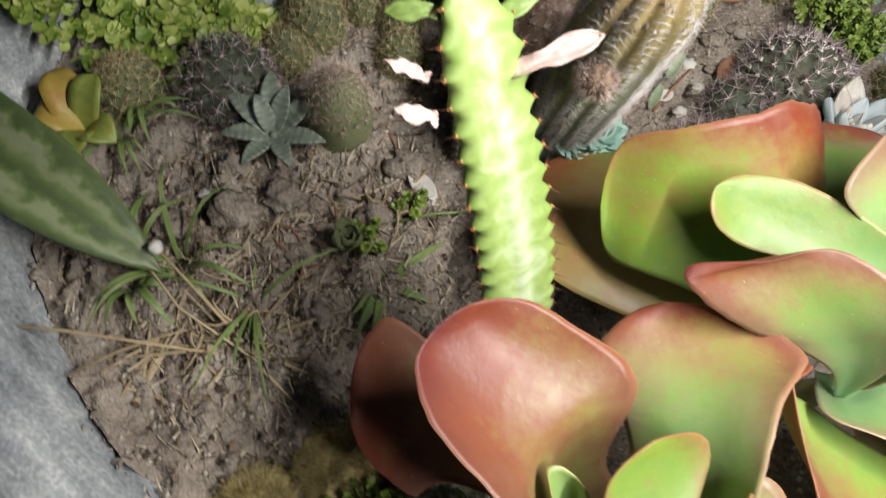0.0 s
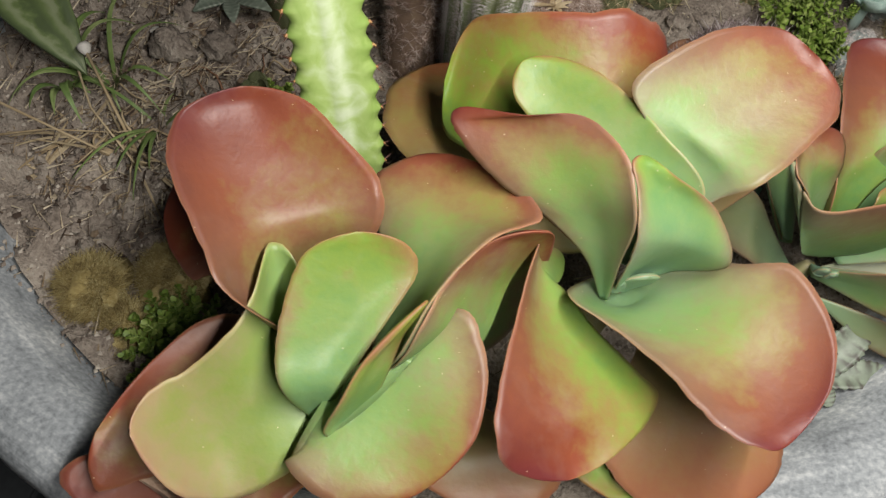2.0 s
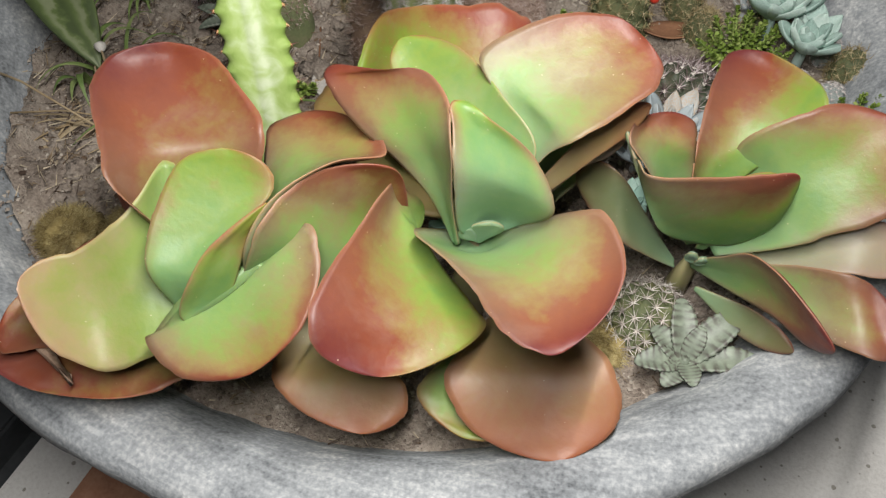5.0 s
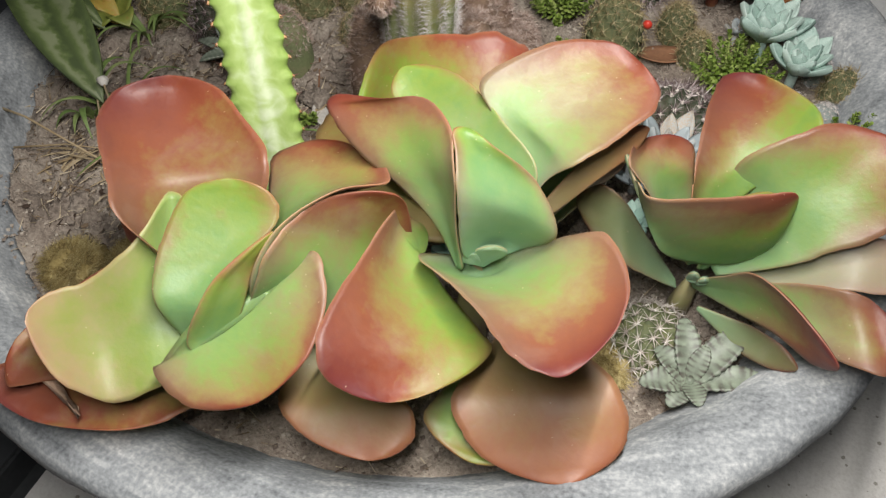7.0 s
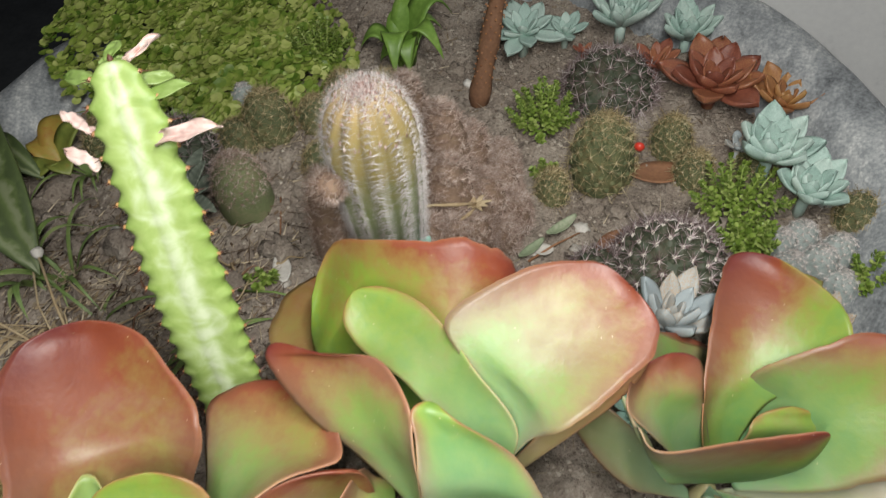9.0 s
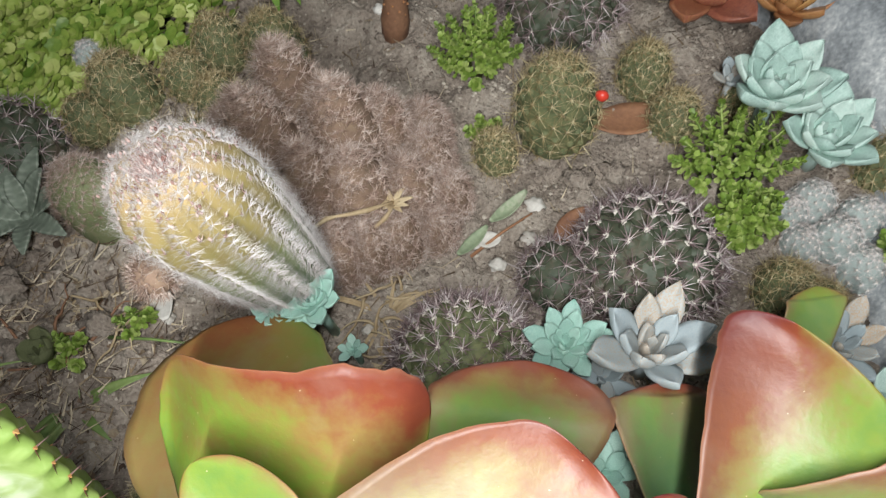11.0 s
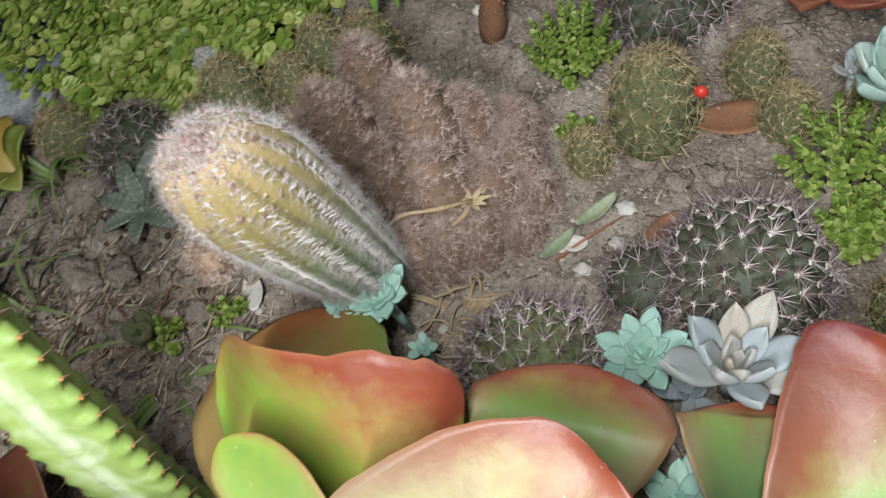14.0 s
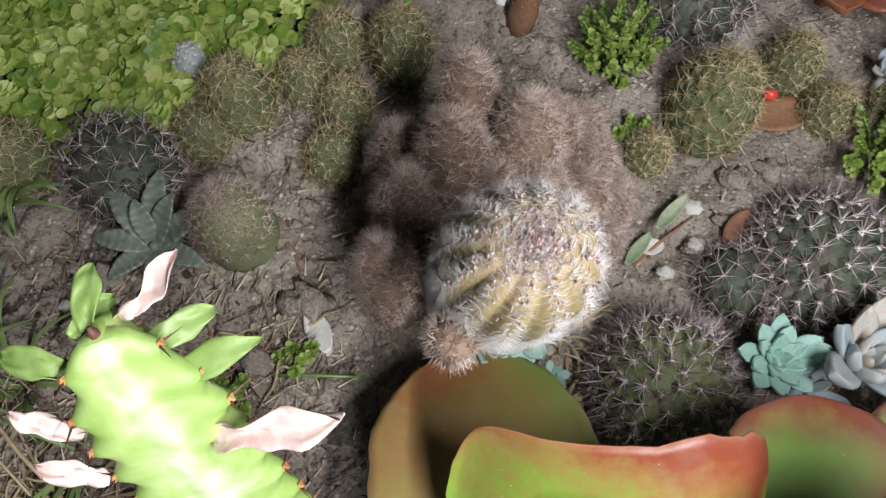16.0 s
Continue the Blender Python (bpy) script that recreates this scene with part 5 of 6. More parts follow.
def ground_cover():
    """A thick mat of small round leaves that fills the back left of the bed."""
    verts, faces = [], []
    for _ in range(8200):
        x, y = rng.gauss(-0.185, 0.066), rng.gauss(0.42, 0.056)
        d = math.hypot((x + 0.185) / 0.145, (y - 0.42) / 0.125)
        far = math.hypot(x - CX, y - CY)
        if d > 1 or far > R_IN + 0.038 or (x + 0.17) / 0.12 + (0.405 - y) / 0.105 > 1.2:
            continue
        bank = max(0.0, min(1.0, (far - 0.27) / 0.075))
        z = ground(x, y) + 0.040 * bank * bank * (3 - 2 * bank) + 0.045 * (1 - d * d) ** 0.6 * (0.8 + 0.4 * noise.noise((x * 30, y * 30, 0))) * rng.uniform(0.75, 1.05)
        leaf_disc(verts, faces, Vector((x, y, z)), (rng.gauss(0, 0.34), rng.gauss(-0.1, 0.34), 1), rng.uniform(0.0028, 0.0062), 9, 0.12)
    ob = part_raw("ground_cover", verts, faces, COVER, None, kind="stuff")
    tagged(ob, "thick mat of small round yellowish green leaves", "ground cover")


ground_cover()


def moss_clump(x, y, r, h, label):
    z = ground(x, y)
    plant = thing("moss_clump", (x, y, z), label, "moss", "mossy clumps by the rim")
    bm = bmesh.new()
    bmesh.ops.create_icosphere(bm, subdivisions=3, radius=1.0)
    for v in bm.verts:
        n = 1 + 0.5 * noise.noise(v.co * 2.2 + Vector((x * 50, y * 50, 0))) + 0.2 * noise.noise(v.co * 6)
        v.co = Vector((x + v.co.x * r * n, y + v.co.y * r * n, z + max(-0.3, v.co.z) * h * n))
    part("cushion", bm, MOSS, plant)
    verts, faces = [], []
    for _ in range(int(150000 * r)):
        w, k = rng.uniform(0, math.tau), math.sqrt(rng.random())
        p = Vector((x + r * k * math.cos(w), y + r * k * math.sin(w), z + h * 0.92 * math.sqrt(max(0, 1 - k * k))))
        spine(verts, faces, p, (math.cos(w) * k + rng.gauss(0, 1.1), math.sin(w) * k + rng.gauss(0, 1.1), rng.uniform(0.1, 1)), rng.uniform(0.003, 0.010), 0.00024)
    part_raw("frond_coat", verts, faces, MOSS, plant, kind="stuff")


moss_clump(-0.084, 0.021, 0.021, 0.014, "yellow-brown mossy cushion by the rim")
moss_clump(-0.043, 0.046, 0.022, 0.014, "yellowish mossy cushion below a paddle leaf")
moss_clump(-0.052, 0.006, 0.016, 0.01, "small brownish mossy cushion")
moss_clump(0.29, 0.105, 0.018, 0.012, "yellowish moss under the paddle leaves")


# ---- blades ----
def blade(plant, points, width, material, name="blade", thick=0.0006, fold=0.3, taper=2.2):
    """A narrow leaf along a curve of three points."""
    a, b, c = (Vector(p) for p in points)
    bm = bmesh.new()
    side = (c - a).cross(Vector((0, 0, 1)))
    side = side.normalized() if side.length > 1e-6 else Vector((1, 0, 0))

    def place(u, s):
        p = a * (1 - u) ** 2 + b * 2 * u * (1 - u) + c * u * u
        w = width * 0.5 * (1 - u ** taper) * (0.75 + 0.25 * min(1, u * 4)) + 0.0002
        return p + side * s * w + Vector((0, 0, fold * w * s * s)), Vector((0, 0, 1))
    sheet(bm, place, 14, 4, thick, 0.5)
    return part(name, bm, material, plant)


def tussock(name, x, y, label, category, count, length, width, material, spread=1.0, rise=0.6, seed=1, thick=0.0006):
    r = random.Random(seed)
    z = ground(x, y)
    plant = thing(name, (x, y, z), label, category)
    for i in range(count):
        w = r.uniform(0, math.tau)
        l = length * r.uniform(0.4, 1.25)
        d = Vector((math.cos(w), math.sin(w), 0)) * spread
        foot = Vector((x, y, z - 0.002)) + d * 0.004
        blade(plant, (foot, foot + d * l * 0.45 + Vector((0, 0, l * rise)), foot + d * l + Vector((0, 0, l * rise * 0.35))), width * r.uniform(0.7, 1.1), material, thick=thick)


tussock("grass_tuft", -0.205, 0.262, "tuft of green grass beside the ground cover", "grass", 14, 0.06, 0.004, BLADE, 0.8, 0.7, 3)
tussock("grass_tuft", -0.152, 0.165, "thin grass tuft with yellowing blades", "grass", 10, 0.068, 0.0034, BLADE, 0.8, 0.85, 5)
tussock("grass_tuft", -0.1, 0.14, "sparse thin grass on the soil", "grass", 9, 0.058, 0.0026, BLADE, 0.95, 0.45, 6)
tussock("weed", -0.022, 0.158, "low green weed with broad spreading blades", "grass", 9, 0.045, 0.0075, BLADE, 1.0, 0.3, 14)
tussock("grass_tuft", -0.176, 0.152, "young grass with broad upright blades", "grass", 7, 0.062, 0.0062, BLADE, 0.75, 0.9, 15)
tussock("grass_tuft", -0.195, 0.285, "broad bladed green grass against the ground cover", "grass", 9, 0.05, 0.007, BLADE, 0.8, 0.7, 16)
tussock("dry_tuft", -0.105, 0.112, "flattened dry grass litter", "dry stalk", 10, 0.06, 0.0018, STRAW, 1.0, 0.12, 17)
tussock("dry_tuft", -0.16, 0.085, "dry tan grass stalks by the rim", "dry stalk", 9, 0.05, 0.002, STRAW, 1.0, 0.15, 18)
tussock("dry_tuft", 0.136, 0.258, "dry tan stalks between the small cacti", "dry stalk", 20, 0.03, 0.0026, STRAW, 1.0, 0.4, 9)
tussock("dry_tuft", 0.148, 0.228, "curled dry tan stalks beside the spiny dome", "dry stalk", 14, 0.026, 0.0022, STRAW, 1.0, 0.3, 19)
tussock("dry_tuft", -0.15, 0.12, "dry tan grass litter", "dry stalk", 13, 0.062, 0.0022, STRAW, 1.0, 0.25, 10)
tussock("dry_tuft", -0.06, 0.21, "dry brown litter on the soil", "dry stalk", 12, 0.03, 0.0016, STRAW, 1.0, 0.12, 11)
AGAVE = surface("green_agave", [(0.0, (0.10, 0.20, 0.03)), (0.6, (0.19, 0.32, 0.06)), (1.0, (0.30, 0.42, 0.12))], 40.0, 0.45, 0.2)
tussock("agave", -0.008, 0.476, "green agave with upright pointed leaves", "succulent", 11, 0.085, 0.03, AGAVE, 0.55, 1.0, 13, 0.004)


def big_blades():
    plant = thing("gasteria", (-0.285, 0.255, ground(-0.285, 0.255)), "broad fleshy green leaves lying across the soil by the rim", "succulent")
    z = ground(-0.285, 0.255)
    skin, nt, b = nodes_of("striped_green_leaf")
    xyz = nt.nodes.new("ShaderNodeSeparateXYZ")
    nt.links.new(nt.nodes.new("ShaderNodeUVMap").outputs[0], xyz.inputs[0])
    n = noise_node(nt, 60.0, 5)
    ph = math_node(nt, "ADD", math_node(nt, "MULTIPLY", xyz.outputs[1], 14.0), math_node(nt, "MULTIPLY", n, 7.0))
    f = math_node(nt, "ADD", math_node(nt, "MULTIPLY", math_node(nt, "SINE", ph), 0.33), n, True)
    nt.links.new(ramp(nt, f, [(0.15, (0.06, 0.085, 0.03)), (0.5, (0.11, 0.15, 0.05)), (0.85, (0.21, 0.24, 0.13))]), b.inputs["Base Color"])
    b.inputs["Roughness"].default_value = 0.55
    bump(nt, b, noise_node(nt, 300.0, 4), 0.3, 0.0008)
    blade(plant, ((-0.302, 0.246, z + 0.035), (-0.235, 0.198, z + 0.056), (-0.152, 0.150, z + 0.012)), 0.056, skin, "leaf", 0.010, 0.5, 5.0)
    blade(plant, ((-0.285, 0.24, z + 0.005), (-0.262, 0.232, z + 0.04), (-0.215, 0.228, z + 0.012)), 0.03, skin, "leaf", 0.007, 0.5, 4.0)
    yellow = thing("yellowing_succulent", (-0.222, 0.25, ground(-0.222, 0.25)), "small succulent with broad yellow, orange and olive leaves", "succulent")
    gold = surface("yellowed_leaf", [(0.0, (0.33, 0.13, 0.035)), (0.5, (0.36, 0.25, 0.05)), (1.0, (0.26, 0.30, 0.06))], 40.0, 0.5, 0.2)
    olive = surface("olive_leaf", [(0.0, (0.12, 0.16, 0.03)), (0.6, (0.21, 0.24, 0.05)), (1.0, (0.32, 0.17, 0.06))], 40.0, 0.5, 0.2)
    for tip, width, skin in (((-0.244, 0.286, 0.024), 0.026, gold), ((-0.252, 0.258, 0.016), 0.024, gold), ((-0.196, 0.238, 0.014), 0.024, olive), ((-0.222, 0.226, 0.012), 0.024, olive), ((-0.214, 0.282, 0.026), 0.022, olive)):
        tip = Vector((tip[0], tip[1], z + tip[2]))
        foot = Vector((-0.222, 0.252, z + 0.004))
        blade(yellow, (foot, foot.lerp(tip, 0.5) + Vector((0, 0, 0.014)), tip), width, skin, "leaf", 0.004, 0.4, 5.0)


big_blades()


def barred_skin(name, light, dark):
    """Grey-green leaf with cross bars and a mottled face."""
    m, nt, b = nodes_of(name)
    xyz = nt.nodes.new("ShaderNodeSeparateXYZ")
    nt.links.new(nt.nodes.new("ShaderNodeUVMap").outputs[0], xyz.inputs[0])
    n = noise_node(nt, 160.0, 3)
    ph = math_node(nt, "ADD", math_node(nt, "MULTIPLY", xyz.outputs[0], 48.0), math_node(nt, "MULTIPLY", n, 7.0))
    bars = math_node(nt, "POWER", math_node(nt, "MULTIPLY_ADD", math_node(nt, "SINE", ph), 0.5), 2.0)
    bars.node.inputs[0].links[0].from_node.inputs[2].default_value = 0.5
    s = math_node(nt, "ABSOLUTE", math_node(nt, "MULTIPLY_ADD", xyz.outputs[1], 2.0))
    s.node.inputs[0].links[0].from_node.inputs[2].default_value = -1.0
    f = math_node(nt, "MULTIPLY", bars, math_node(nt, "MULTIPLY_ADD", s, 1.0), True)
    f.node.inputs[1].links[0].from_node.inputs[2].default_value = 0.12
    nt.links.new(mix(nt, f, ramp(nt, n, [(0.3, tuple(c * 0.55 for c in light)), (0.7, light)]), dark), b.inputs["Base Color"])
    b.inputs["Roughness"].default_value = 0.5
    bump(nt, b, n, 0.3, 0.0006)
    return m


def barred_rosette(name, x, y, label, m, leaves, thick=0.003, taper=0.7):
    z = ground(x, y)
    plant = thing(name, (x, y, z), label, "succulent")
    for ang, l, wd, lift in leaves:
        d = Vector((math.cos(radians(ang)), math.sin(radians(ang)), 0))
        foot = Vector((x, y, z + 0.01))
        bm = bmesh.new()
        a, c = foot, foot + d * l + Vector((0, 0, l * lift * 0.6))
        side = d.cross(Vector((0, 0, 1)))

        def place(u, s):
            w = wd * 0.5 * math.sin(math.pi * (0.12 + 0.84 * u)) ** taper
            w *= 1 + 0.07 * math.sin(u * 70) * abs(s) ** 6
            return a.lerp(c, u) + side * s * w + Vector((0, 0, 0.35 * w * s * s + 0.1 * l * math.sin(u * 3))), Vector((0, 0, 1))
        sheet(bm, place, 30, 8, thick, 0.4)
        part("leaf", bm, m, plant)
    bm = bmesh.new()
    tube(bm, [(x, y, z - 0.004), (x, y, z + 0.016)], [0.003, 0.0025])
    part("stem", bm, m, plant)


barred_rosette("striped_succulent", 0.338, 0.1, "grey-green succulent with dark bars and toothed leaf edges", barred_skin("barred_leaf", (0.25, 0.29, 0.22), (0.07, 0.06, 0.05)), ((60, 0.044, 0.019, 0.6), (18, 0.047, 0.017, 0.25), (150, 0.028, 0.016, 0.2), (205, 0.03, 0.017, 0.1), (112, 0.038, 0.016, 0.55), (250, 0.022, 0.015, 0.1), (300, 0.018, 0.013, 0.5), (80, 0.02, 0.012, 1.2)))
barred_rosette("aloe", -0.1, 0.255, "small grey-green aloe with pale barred pointed leaves", barred_skin("aloe_leaf", (0.20, 0.235, 0.18), (0.27, 0.30, 0.24)),
               ((95, 0.040, 0.015, 0.8), (140, 0.042, 0.014, 0.5), (40, 0.040, 0.015, 0.6), (185, 0.034, 0.013, 0.35), (350, 0.036, 0.013, 0.3), (70, 0.028, 0.013, 1.3), (235, 0.030, 0.012, 0.3), (300, 0.028, 0.012, 0.3), (120, 0.022, 0.012, 1.6)), 0.0035, 0.95)


# ---- litter ----
def stick(name, points, r, material, label, category):
    ob = thing(name, points[0], label, category)
    bm = bmesh.new()
    tube(bm, points, [r * (1 - 0.5 * i / (len(points) - 1)) for i in range(len(points))], 6)
    part("stalk", bm, material, ob)


def on_soil(x, y, up=0.003):
    return (x, y, ground(x, y) + up)


stick("straw", [on_soil(-0.255, 0.118, 0.01), on_soil(-0.2, 0.112, 0.02), on_soil(-0.115, 0.105, 0.006)], 0.0014, STRAW, "long pale straw lying on the soil", "straw")
stick("straw", [on_soil(-0.175, 0.17, 0.03), on_soil(-0.14, 0.13, 0.02), on_soil(-0.09, 0.1, 0.004)], 0.001, STRAW, "thin slanting dry grass stalk", "straw")
stick("straw", [on_soil(-0.2, 0.09, 0.003), on_soil(-0.165, 0.11, 0.01), on_soil(-0.125, 0.128, 0.004)], 0.0009, STRAW, "thin pale straw crossing another", "straw")
stick("straw", [on_soil(0.04, 0.388, 0.05), on_soil(0.055, 0.38, 0.055), on_soil(0.07, 0.37, 0.05)], 0.0014, STRAW, "short pale straw caught on the bristly cacti", "straw")
stick("twig", [on_soil(-0.035, 0.29, 0.002), on_soil(-0.02, 0.262, 0.004), on_soil(-0.008, 0.235, 0.002)], 0.001, DRY, "thin dark twig lying on the soil", "twig")
stick("twig", [on_soil(0.17, 0.31, 0.002), on_soil(0.185, 0.328, 0.006), on_soil(0.2, 0.345, 0.002)], 0.0012, DRY, "short dark twig lying on the soil", "twig")
stick("grass_stalk", [on_soil(-0.02, 0.2, 0.004), on_soil(0.01, 0.205, 0.01), on_soil(0.045, 0.212, 0.004)], 0.0012, BLADE, "green grass stalk lying on the soil", "grass")


def seed_stalk():
    ob = thing("seed_stalk", on_soil(-0.098, 0.11, 0.0), "dry leaning grass stalk with a pale round seed head", "dry stalk")
    foot, top = Vector(on_soil(-0.098, 0.11, 0.0)), Vector((-0.152, 0.159, 0.002))
    bm = bmesh.new()
    tube(bm, [foot, foot.lerp(top, 0.5) + Vector((0, 0, 0.006)), top], [0.0013, 0.0011, 0.0009], 6)
    part("stalk", bm, STRAW, ob)
    bm = bmesh.new()
    bmesh.ops.create_icosphere(bm, subdivisions=2, radius=0.0042)
    for v in bm.verts:
        v.co = top + v.co * (1 + 0.3 * noise.noise(v.co * 300))
    part("seed_head", bm, PEBBLE, ob, "pale papery seed head")


seed_stalk()


def dry_flower():
    """A dead flower head: two bent tan stalks and a star of papery bracts."""
    head = Vector((0.128, 0.310, -0.008))
    ob = thing("dry_flower", (0.126, 0.308, ground(0.126, 0.308)), "dead tan flower head with two bent stalks on the bristly cacti", "dry stalk")
    for end, lift in ((Vector((0.086, 0.270, 0.004)), 0.010), (Vector((0.114, 0.276, -0.026)), 0.006), (Vector((0.122, 0.312, -0.040)), -0.002)):
        bm = bmesh.new()
        points = []
        for i in range(9):
            t = i / 8
            q = head.lerp(end, t) + Vector((0.002 * math.sin(t * 9), 0.002 * math.cos(t * 8), lift * math.sin(math.pi * t)))
            points.append(q)
        tube(bm, points, [0.0013 - 0.0004 * math.sin(i * 2.1) for i in range(9)], 6)
        part("stalk", bm, STRAW, ob)
    for k in range(9):
        w = math.tau * k / 9 + 0.3 * math.sin(k * 5)
        d = Vector((math.cos(w), math.sin(w), 0.35 + 0.3 * math.sin(k * 3)))
        l = 0.010 + 0.004 * math.sin(k * 7)
        blade(ob, (head, head + d * l * 0.5 + Vector((0, 0, 0.002)), head + d * l), 0.0036, STRAW, "bract", 0.0007)


dry_flower()


def warty_stem():
    ob = thing("brown_stem", on_soil(0.074, 0.455, 0.0), "leaning brown stem with rows of pale warts", "stem")
    a, b = Vector(on_soil(0.074, 0.455, -0.004)), Vector((0.092, 0.476, 0.082))
    bm = bmesh.new()
    tube(bm, [a.lerp(b, t / 8) for t in range(9)], [0.0092 + 0.0012 * math.sin(t * 1.9) - 0.0003 * t for t in range(9)], 14)
    part("stalk", bm, BARK, ob)
    verts, faces = [], []
    d, u, v = frame_of(b - a)
    for i in range(150):
        w, t = i * 2.4, (i + 0.5) / 150
        tuft(verts, faces, a.lerp(b, t) + (u * math.cos(w) + v * math.sin(w)) * 0.0085, 0.0011)
    part_raw("wart_rows", verts, faces, AMBER, ob, "small pale warts", kind="stuff")


warty_stem()


def curled_roots(x, y, count, spread, length, label, seed, material=STRAW):
    """A tangle of dry curled rootlets, each a bent tapering thread."""
    r = random.Random(seed)
    ob = thing("dry_roots", (x, y, ground(x, y)), label, "dry stalk")
    for _ in range(count):
        w, k = r.uniform(0, math.tau), spread * math.sqrt(r.random())
        px, py = x + k * math.cos(w), y + k * math.sin(w)
        turn, bend, l = r.uniform(0, math.tau), r.uniform(-2.6, 2.6), length * r.uniform(0.5, 1.2)
        points = []
        for i in range(9):
            t = i / 8
            points.append((px, py, ground(px, py) + 0.0015 + r.uniform(0.6, 1.0) * 0.008 * math.sin(math.pi * t)))
            px += math.cos(turn + bend * t) * l / 8
            py += math.sin(turn + bend * t) * l / 8
        bm = bmesh.new()
        tube(bm, points, [0.0011 * (1 - 0.7 * i / 8) for i in range(9)], 5)
        part("rootlet", bm, material, ob)


curled_roots(0.148, 0.243, 16, 0.016, 0.028, "tangle of dry tan rootlets curled on the soil", 31)
curled_roots(0.132, 0.272, 9, 0.014, 0.034, "dry tan rootlets below the bristly cacti", 32)
curled_roots(-0.055, 0.185, 9, 0.03, 0.035, "dry brown rootlets curled on the soil", 33, BARK)
curled_roots(-0.02, 0.225, 7, 0.025, 0.03, "thin dry rootlets on the open soil", 34)
curled_roots(-0.11, 0.13, 10, 0.03, 0.04, "dry grass roots lying across the soil", 35)


def flake(x, y, l, w, turn, material, name, label, category, up=0.003, curl=0.25):
    z = ground(x, y)
    ob = thing(name, (x, y, z), label, category)
    d = Vector((math.cos(radians(turn)), math.sin(radians(turn)), 0))
    side = Vector((-d.y, d.x, 0))
    bm = bmesh.new()

    def place(u, s):
        k = w * 0.5 * math.sin(math.pi * (0.06 + 0.88 * u)) ** 0.8
        return Vector((x, y, z + up)) + d * l * (u - 0.5) + side * s * k + Vector((0, 0, curl * k * s * s + curl * 0.3 * l * (2 * u - 1) ** 2)), Vector((0, 0, 1))
    sheet(bm, place, 10, 6, 0.0012, 0.6)
    part("blade", bm, material, ob)


flake(0.244, 0.421, 0.05, 0.024, 20, DRY, "dry_leaf", "reddish brown dry leaf among the globe cacti", "leaf", 0.006)
DULL = surface("withered_green_leaf", [(0.0, (0.16, 0.20, 0.12)), (0.6, (0.27, 0.32, 0.20)), (1.0, (0.42, 0.42, 0.32))], 70.0, 0.7, 0.4, vary=0.5)
flake(0.186, 0.342, 0.03, 0.009, 58, DULL, "dry_leaf", "dull green withered leaf curled on the soil", "leaf", 0.008, 0.6)
flake(0.170, 0.317, 0.026, 0.008, 62, DULL, "dry_leaf", "narrow greyish withered leaf on the soil", "leaf", 0.006, 0.5)
flake(0.178, 0.322, 0.016, 0.011, 20, PEBBLE, "dry_leaf", "pale papery leaf scrap on the soil", "leaf", 0.005, 0.3)
flake(0.226, 0.34, 0.03, 0.016, 60, DRY, "dry_leaf", "dark brown dry leaf beside the star cactus", "leaf", 0.004)
flake(0.145, 0.21, 0.03, 0.012, 80, STRAW, "dry_leaf", "tan dry leaf curl below the cactus", "leaf", 0.005)
flake(0.0, 0.23, 0.028, 0.014, 130, PEBBLE, "dry_leaf", "pale papery dead leaf on the soil", "leaf", 0.004)


def pebble(x, y, r, material, name, label, category, up=0.3, flat=0.7, rough=0.0):
    z = ground(x, y)
    bm = bmesh.new()
    bmesh.ops.create_icosphere(bm, subdivisions=3 if rough else 2, radius=1.0)
    for v in bm.verts:
        n = 1 + (0.22 + rough * 0.35) * noise.noise(v.co * 1.6 + Vector((x * 99, y * 99, 0))) + rough * 0.4 * noise.noise(v.co * 3.7 + Vector((y * 99, x * 99, 0)))
        v.co = Vector((v.co.x * r * n, v.co.y * r * 0.8 * n, v.co.z * r * flat * n))
    me = bpy.data.meshes.new(name)
    bm.to_mesh(me)
    bm.free()
    me.materials.append(material)
    me.polygons.foreach_set("use_smooth", [True] * len(me.polygons))
    ob = new(name, me)
    ob.location = (x, y, z + r * up)
    tagged(ob, label, category)


for x, y, r in ((0.203, 0.326, 0.0055), (0.188, 0.307, 0.0055), (0.042, 0.484, 0.0085), (0.2, 0.352, 0.006), (0.152, 0.455, 0.004), (0.17, 0.318, 0.004), (0.243, 0.385, 0.009), (0.222, 0.375, 0.009),
                (-0.142, 0.214, 0.004), (0.128, 0.245, 0.004), (0.005, 0.222, 0.005), (0.3, 0.19, 0.004), (0.262, 0.18, 0.004), (0.06, 0.468, 0.005)):
    pebble(x, y, r, PEBBLE if r < 0.0085 else SOIL, "pebble", "pale rounded pebble on the soil" if r < 0.0085 else "soil coloured pebble on the bed", "pebble", 0.3, 0.7, 0.5 if r < 0.0085 else 1.0)
pebble(0.2257, 0.4096, 0.0042, CRIMSON, "berry", "small bright red cactus fruit on the soil", "fruit", (-0.0115 - ground(0.2257, 0.4096)) / 0.0042, 1.0)
clods = random.Random(4)
for _ in range(60):
    w, k = clods.uniform(0, math.tau), 0.33 * math.sqrt(clods.random())
    pebble(CX + k * math.cos(w), CY + k * math.sin(w), clods.uniform(0.0025, 0.0065), SOIL, "soil_clod", "crumbly grey-brown clod of dry soil", "clod", 0.25, 0.8, 1.0)


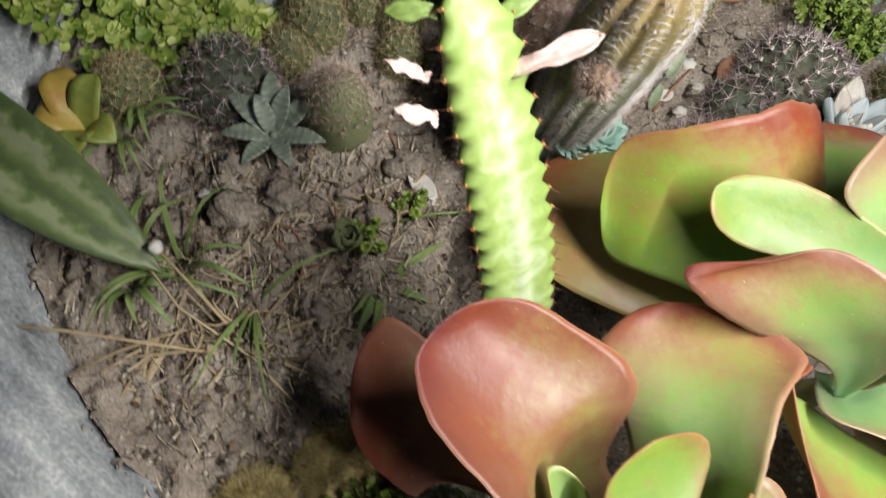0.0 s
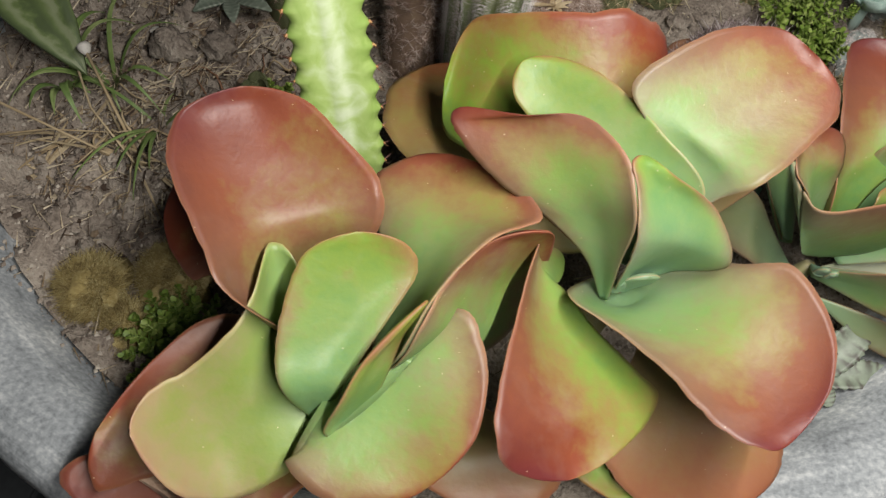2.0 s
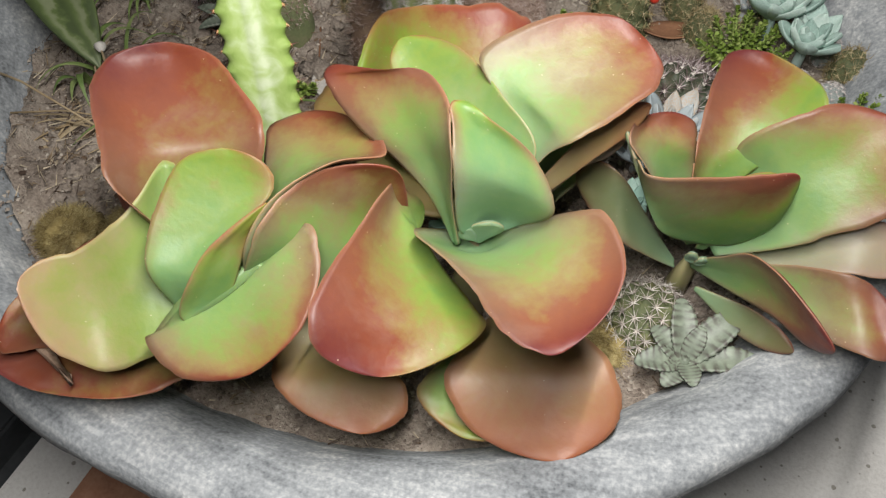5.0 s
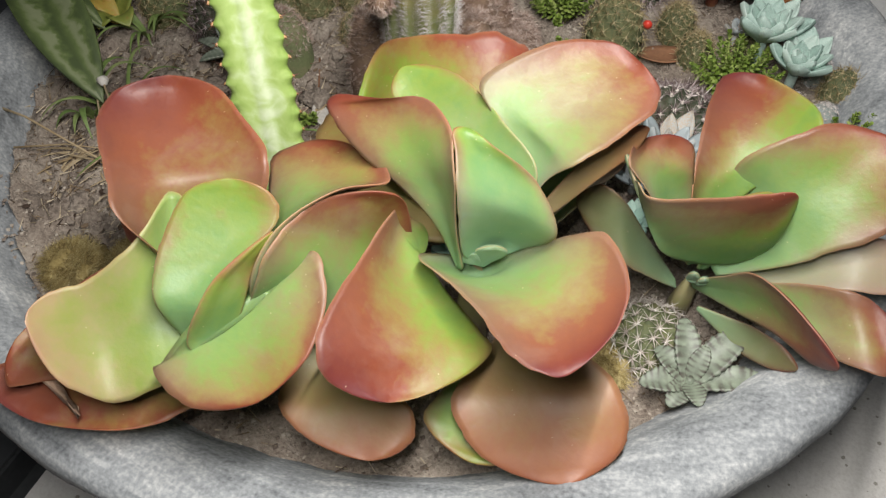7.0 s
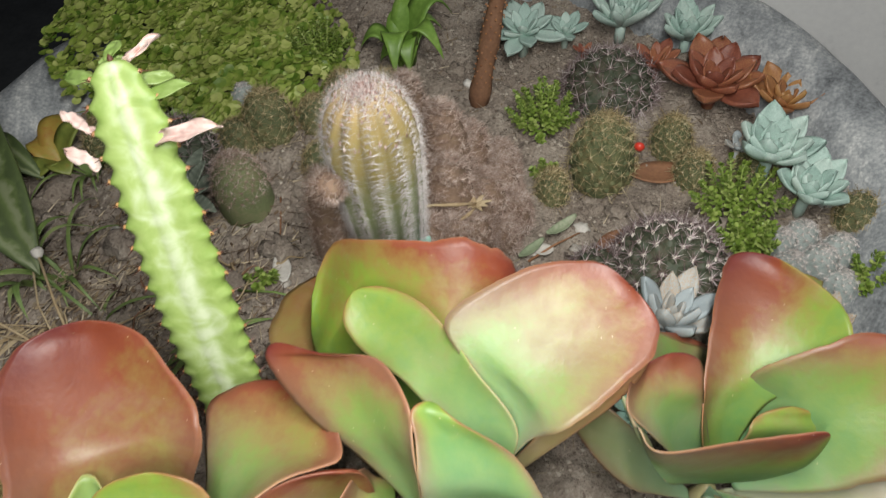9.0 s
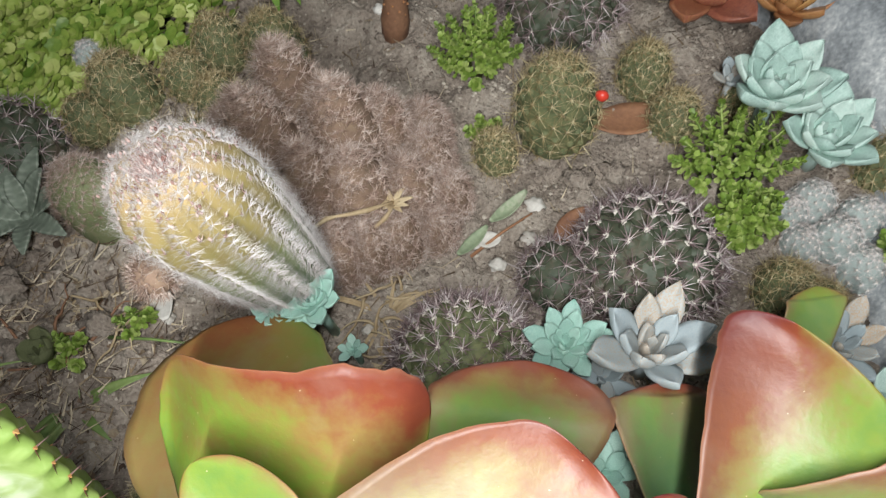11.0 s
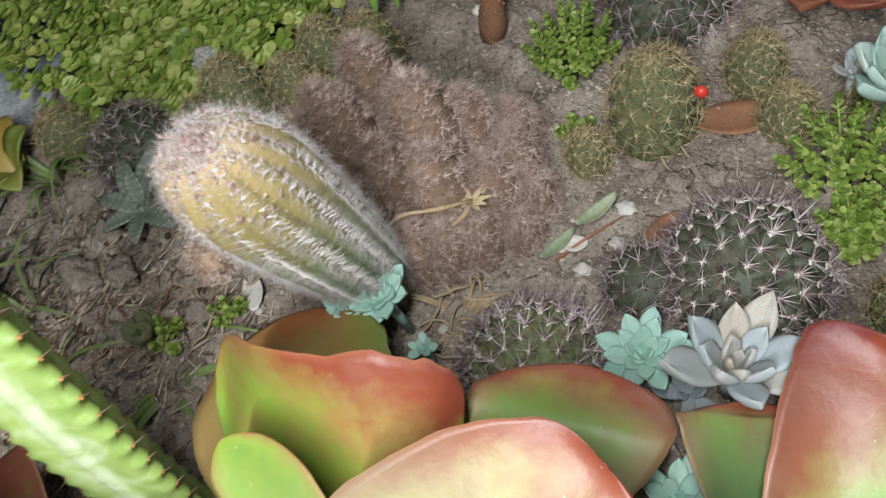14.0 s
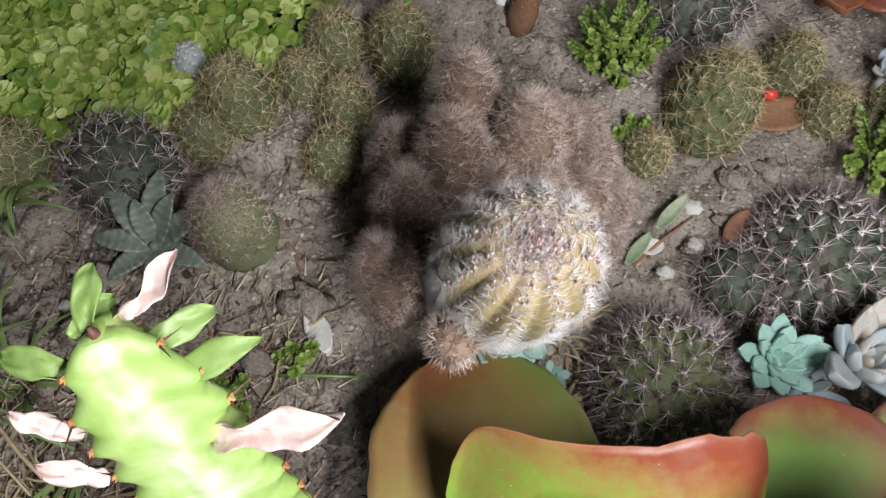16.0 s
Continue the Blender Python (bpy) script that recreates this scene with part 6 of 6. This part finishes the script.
# fine litter of needles, chaff and rootlets over the bed
def litter():
    r = random.Random(21)
    verts, faces = [], []
    for _ in range(2600):
        w, k = r.uniform(0, math.tau), 0.335 * math.sqrt(r.random())
        x, y = CX + k * math.cos(w), CY + k * math.sin(w)
        if x > 0.02 and r.random() < 0.45:
            continue
        l, t = r.uniform(0.005, 0.018), r.uniform(0, math.tau)
        spine(verts, faces, Vector((x, y, ground(x, y) + r.uniform(0.0005, 0.003))), (math.cos(t), math.sin(t), r.uniform(-0.1, 0.3)), l, r.uniform(0.0003, 0.0007))
    for _ in range(1500):
        x, y = r.gauss(-0.09, 0.06), r.gauss(0.165, 0.06)
        if math.hypot(x - CX, y - CY) > 0.325:
            continue
        l, t = r.uniform(0.006, 0.022), r.gauss(1.2, 0.9)
        spine(verts, faces, Vector((x, y, ground(x, y) + r.uniform(0.0005, 0.004))), (math.cos(t), math.sin(t), r.uniform(-0.1, 0.35)), l, r.uniform(0.0003, 0.0008))
    ob = part_raw("chaff", verts, faces, surface("mixed_chaff", [(0.0, (0.07, 0.045, 0.03)), (0.5, (0.24, 0.17, 0.10)), (1.0, (0.55, 0.46, 0.33))], 80.0, 0.85, 0.2, vary=1.4, island=True), None, kind="stuff")
    tagged(ob, "fine dry chaff and rootlets scattered on the soil", "litter")
    # small brown scraps of leaf, mostly on the open side of the bed
    verts, faces = [], []
    for _ in range(420):
        x, y = r.gauss(-0.1, 0.075), r.gauss(0.16, 0.07)
        if math.hypot(x - CX, y - CY) > 0.325:
            continue
        leaf_disc(verts, faces, Vector((x, y, ground(x, y) + r.uniform(0.0, 0.003))), (r.gauss(0, 0.5), r.gauss(0, 0.5), 1), r.uniform(0.0010, 0.0036), 5, r.uniform(-0.4, 0.5))
    ob = part_raw("leaf_litter", verts, faces, surface("brown_scraps", [(0.0, (0.05, 0.03, 0.02)), (0.4, (0.15, 0.095, 0.06)), (0.75, (0.24, 0.175, 0.115)), (1.0, (0.33, 0.27, 0.19))], 90.0, 0.85, 0.3, vary=1.5, island=True), None, kind="stuff")
    tagged(ob, "small brown scraps of dead leaf on the soil", "litter")


litter()


rosette(-0.045, 0.18, 0.012, 0.02, 9, BALL_GREEN, "small dull olive succulent with square leaves", 0.7, 0.2, 3.0, 0.2, 75, 40)
for x, y, r in ((-0.12, 0.2, 0.014), (-0.09, 0.21, 0.011), (-0.16, 0.19, 0.012), (-0.03, 0.205, 0.012), (-0.075, 0.175, 0.012), (-0.18, 0.14, 0.012), (-0.12, 0.07, 0.01), (-0.01, 0.245, 0.013), (-0.125, 0.235, 0.011), (-0.06, 0.135, 0.01)):
    pebble(x, y, r, SOIL, "soil_clod", "crumbly grey-brown clod of dry soil", "clod", 0.25, 0.8, 1.0)


def scar():
    bm = bmesh.new()
    line = [Vector((0.006, -0.068, 0.040)), Vector((0.022, -0.0715, 0.043)), Vector((0.037, -0.074, 0.040)), Vector((0.053, -0.0785, 0.034))]
    tube(bm, line, [0.0014, 0.003, 0.0026, 0.0009], 8)
    bmesh.ops.subdivide_edges(bm, edges=bm.edges[:], cuts=2)
    for v in bm.verts:
        v.co += Vector((noise.noise(v.co * 260), noise.noise(v.co * 270), 0.5 * noise.noise(v.co * 280))) * 0.004
    part("scar", bm, surface("pale_callus", [(0.0, (0.34, 0.17, 0.11)), (1.0, (0.66, 0.50, 0.36))], 120.0, 0.8, 0.5), kalanchoe_a, "torn cream callus on a leaf edge")


scar()
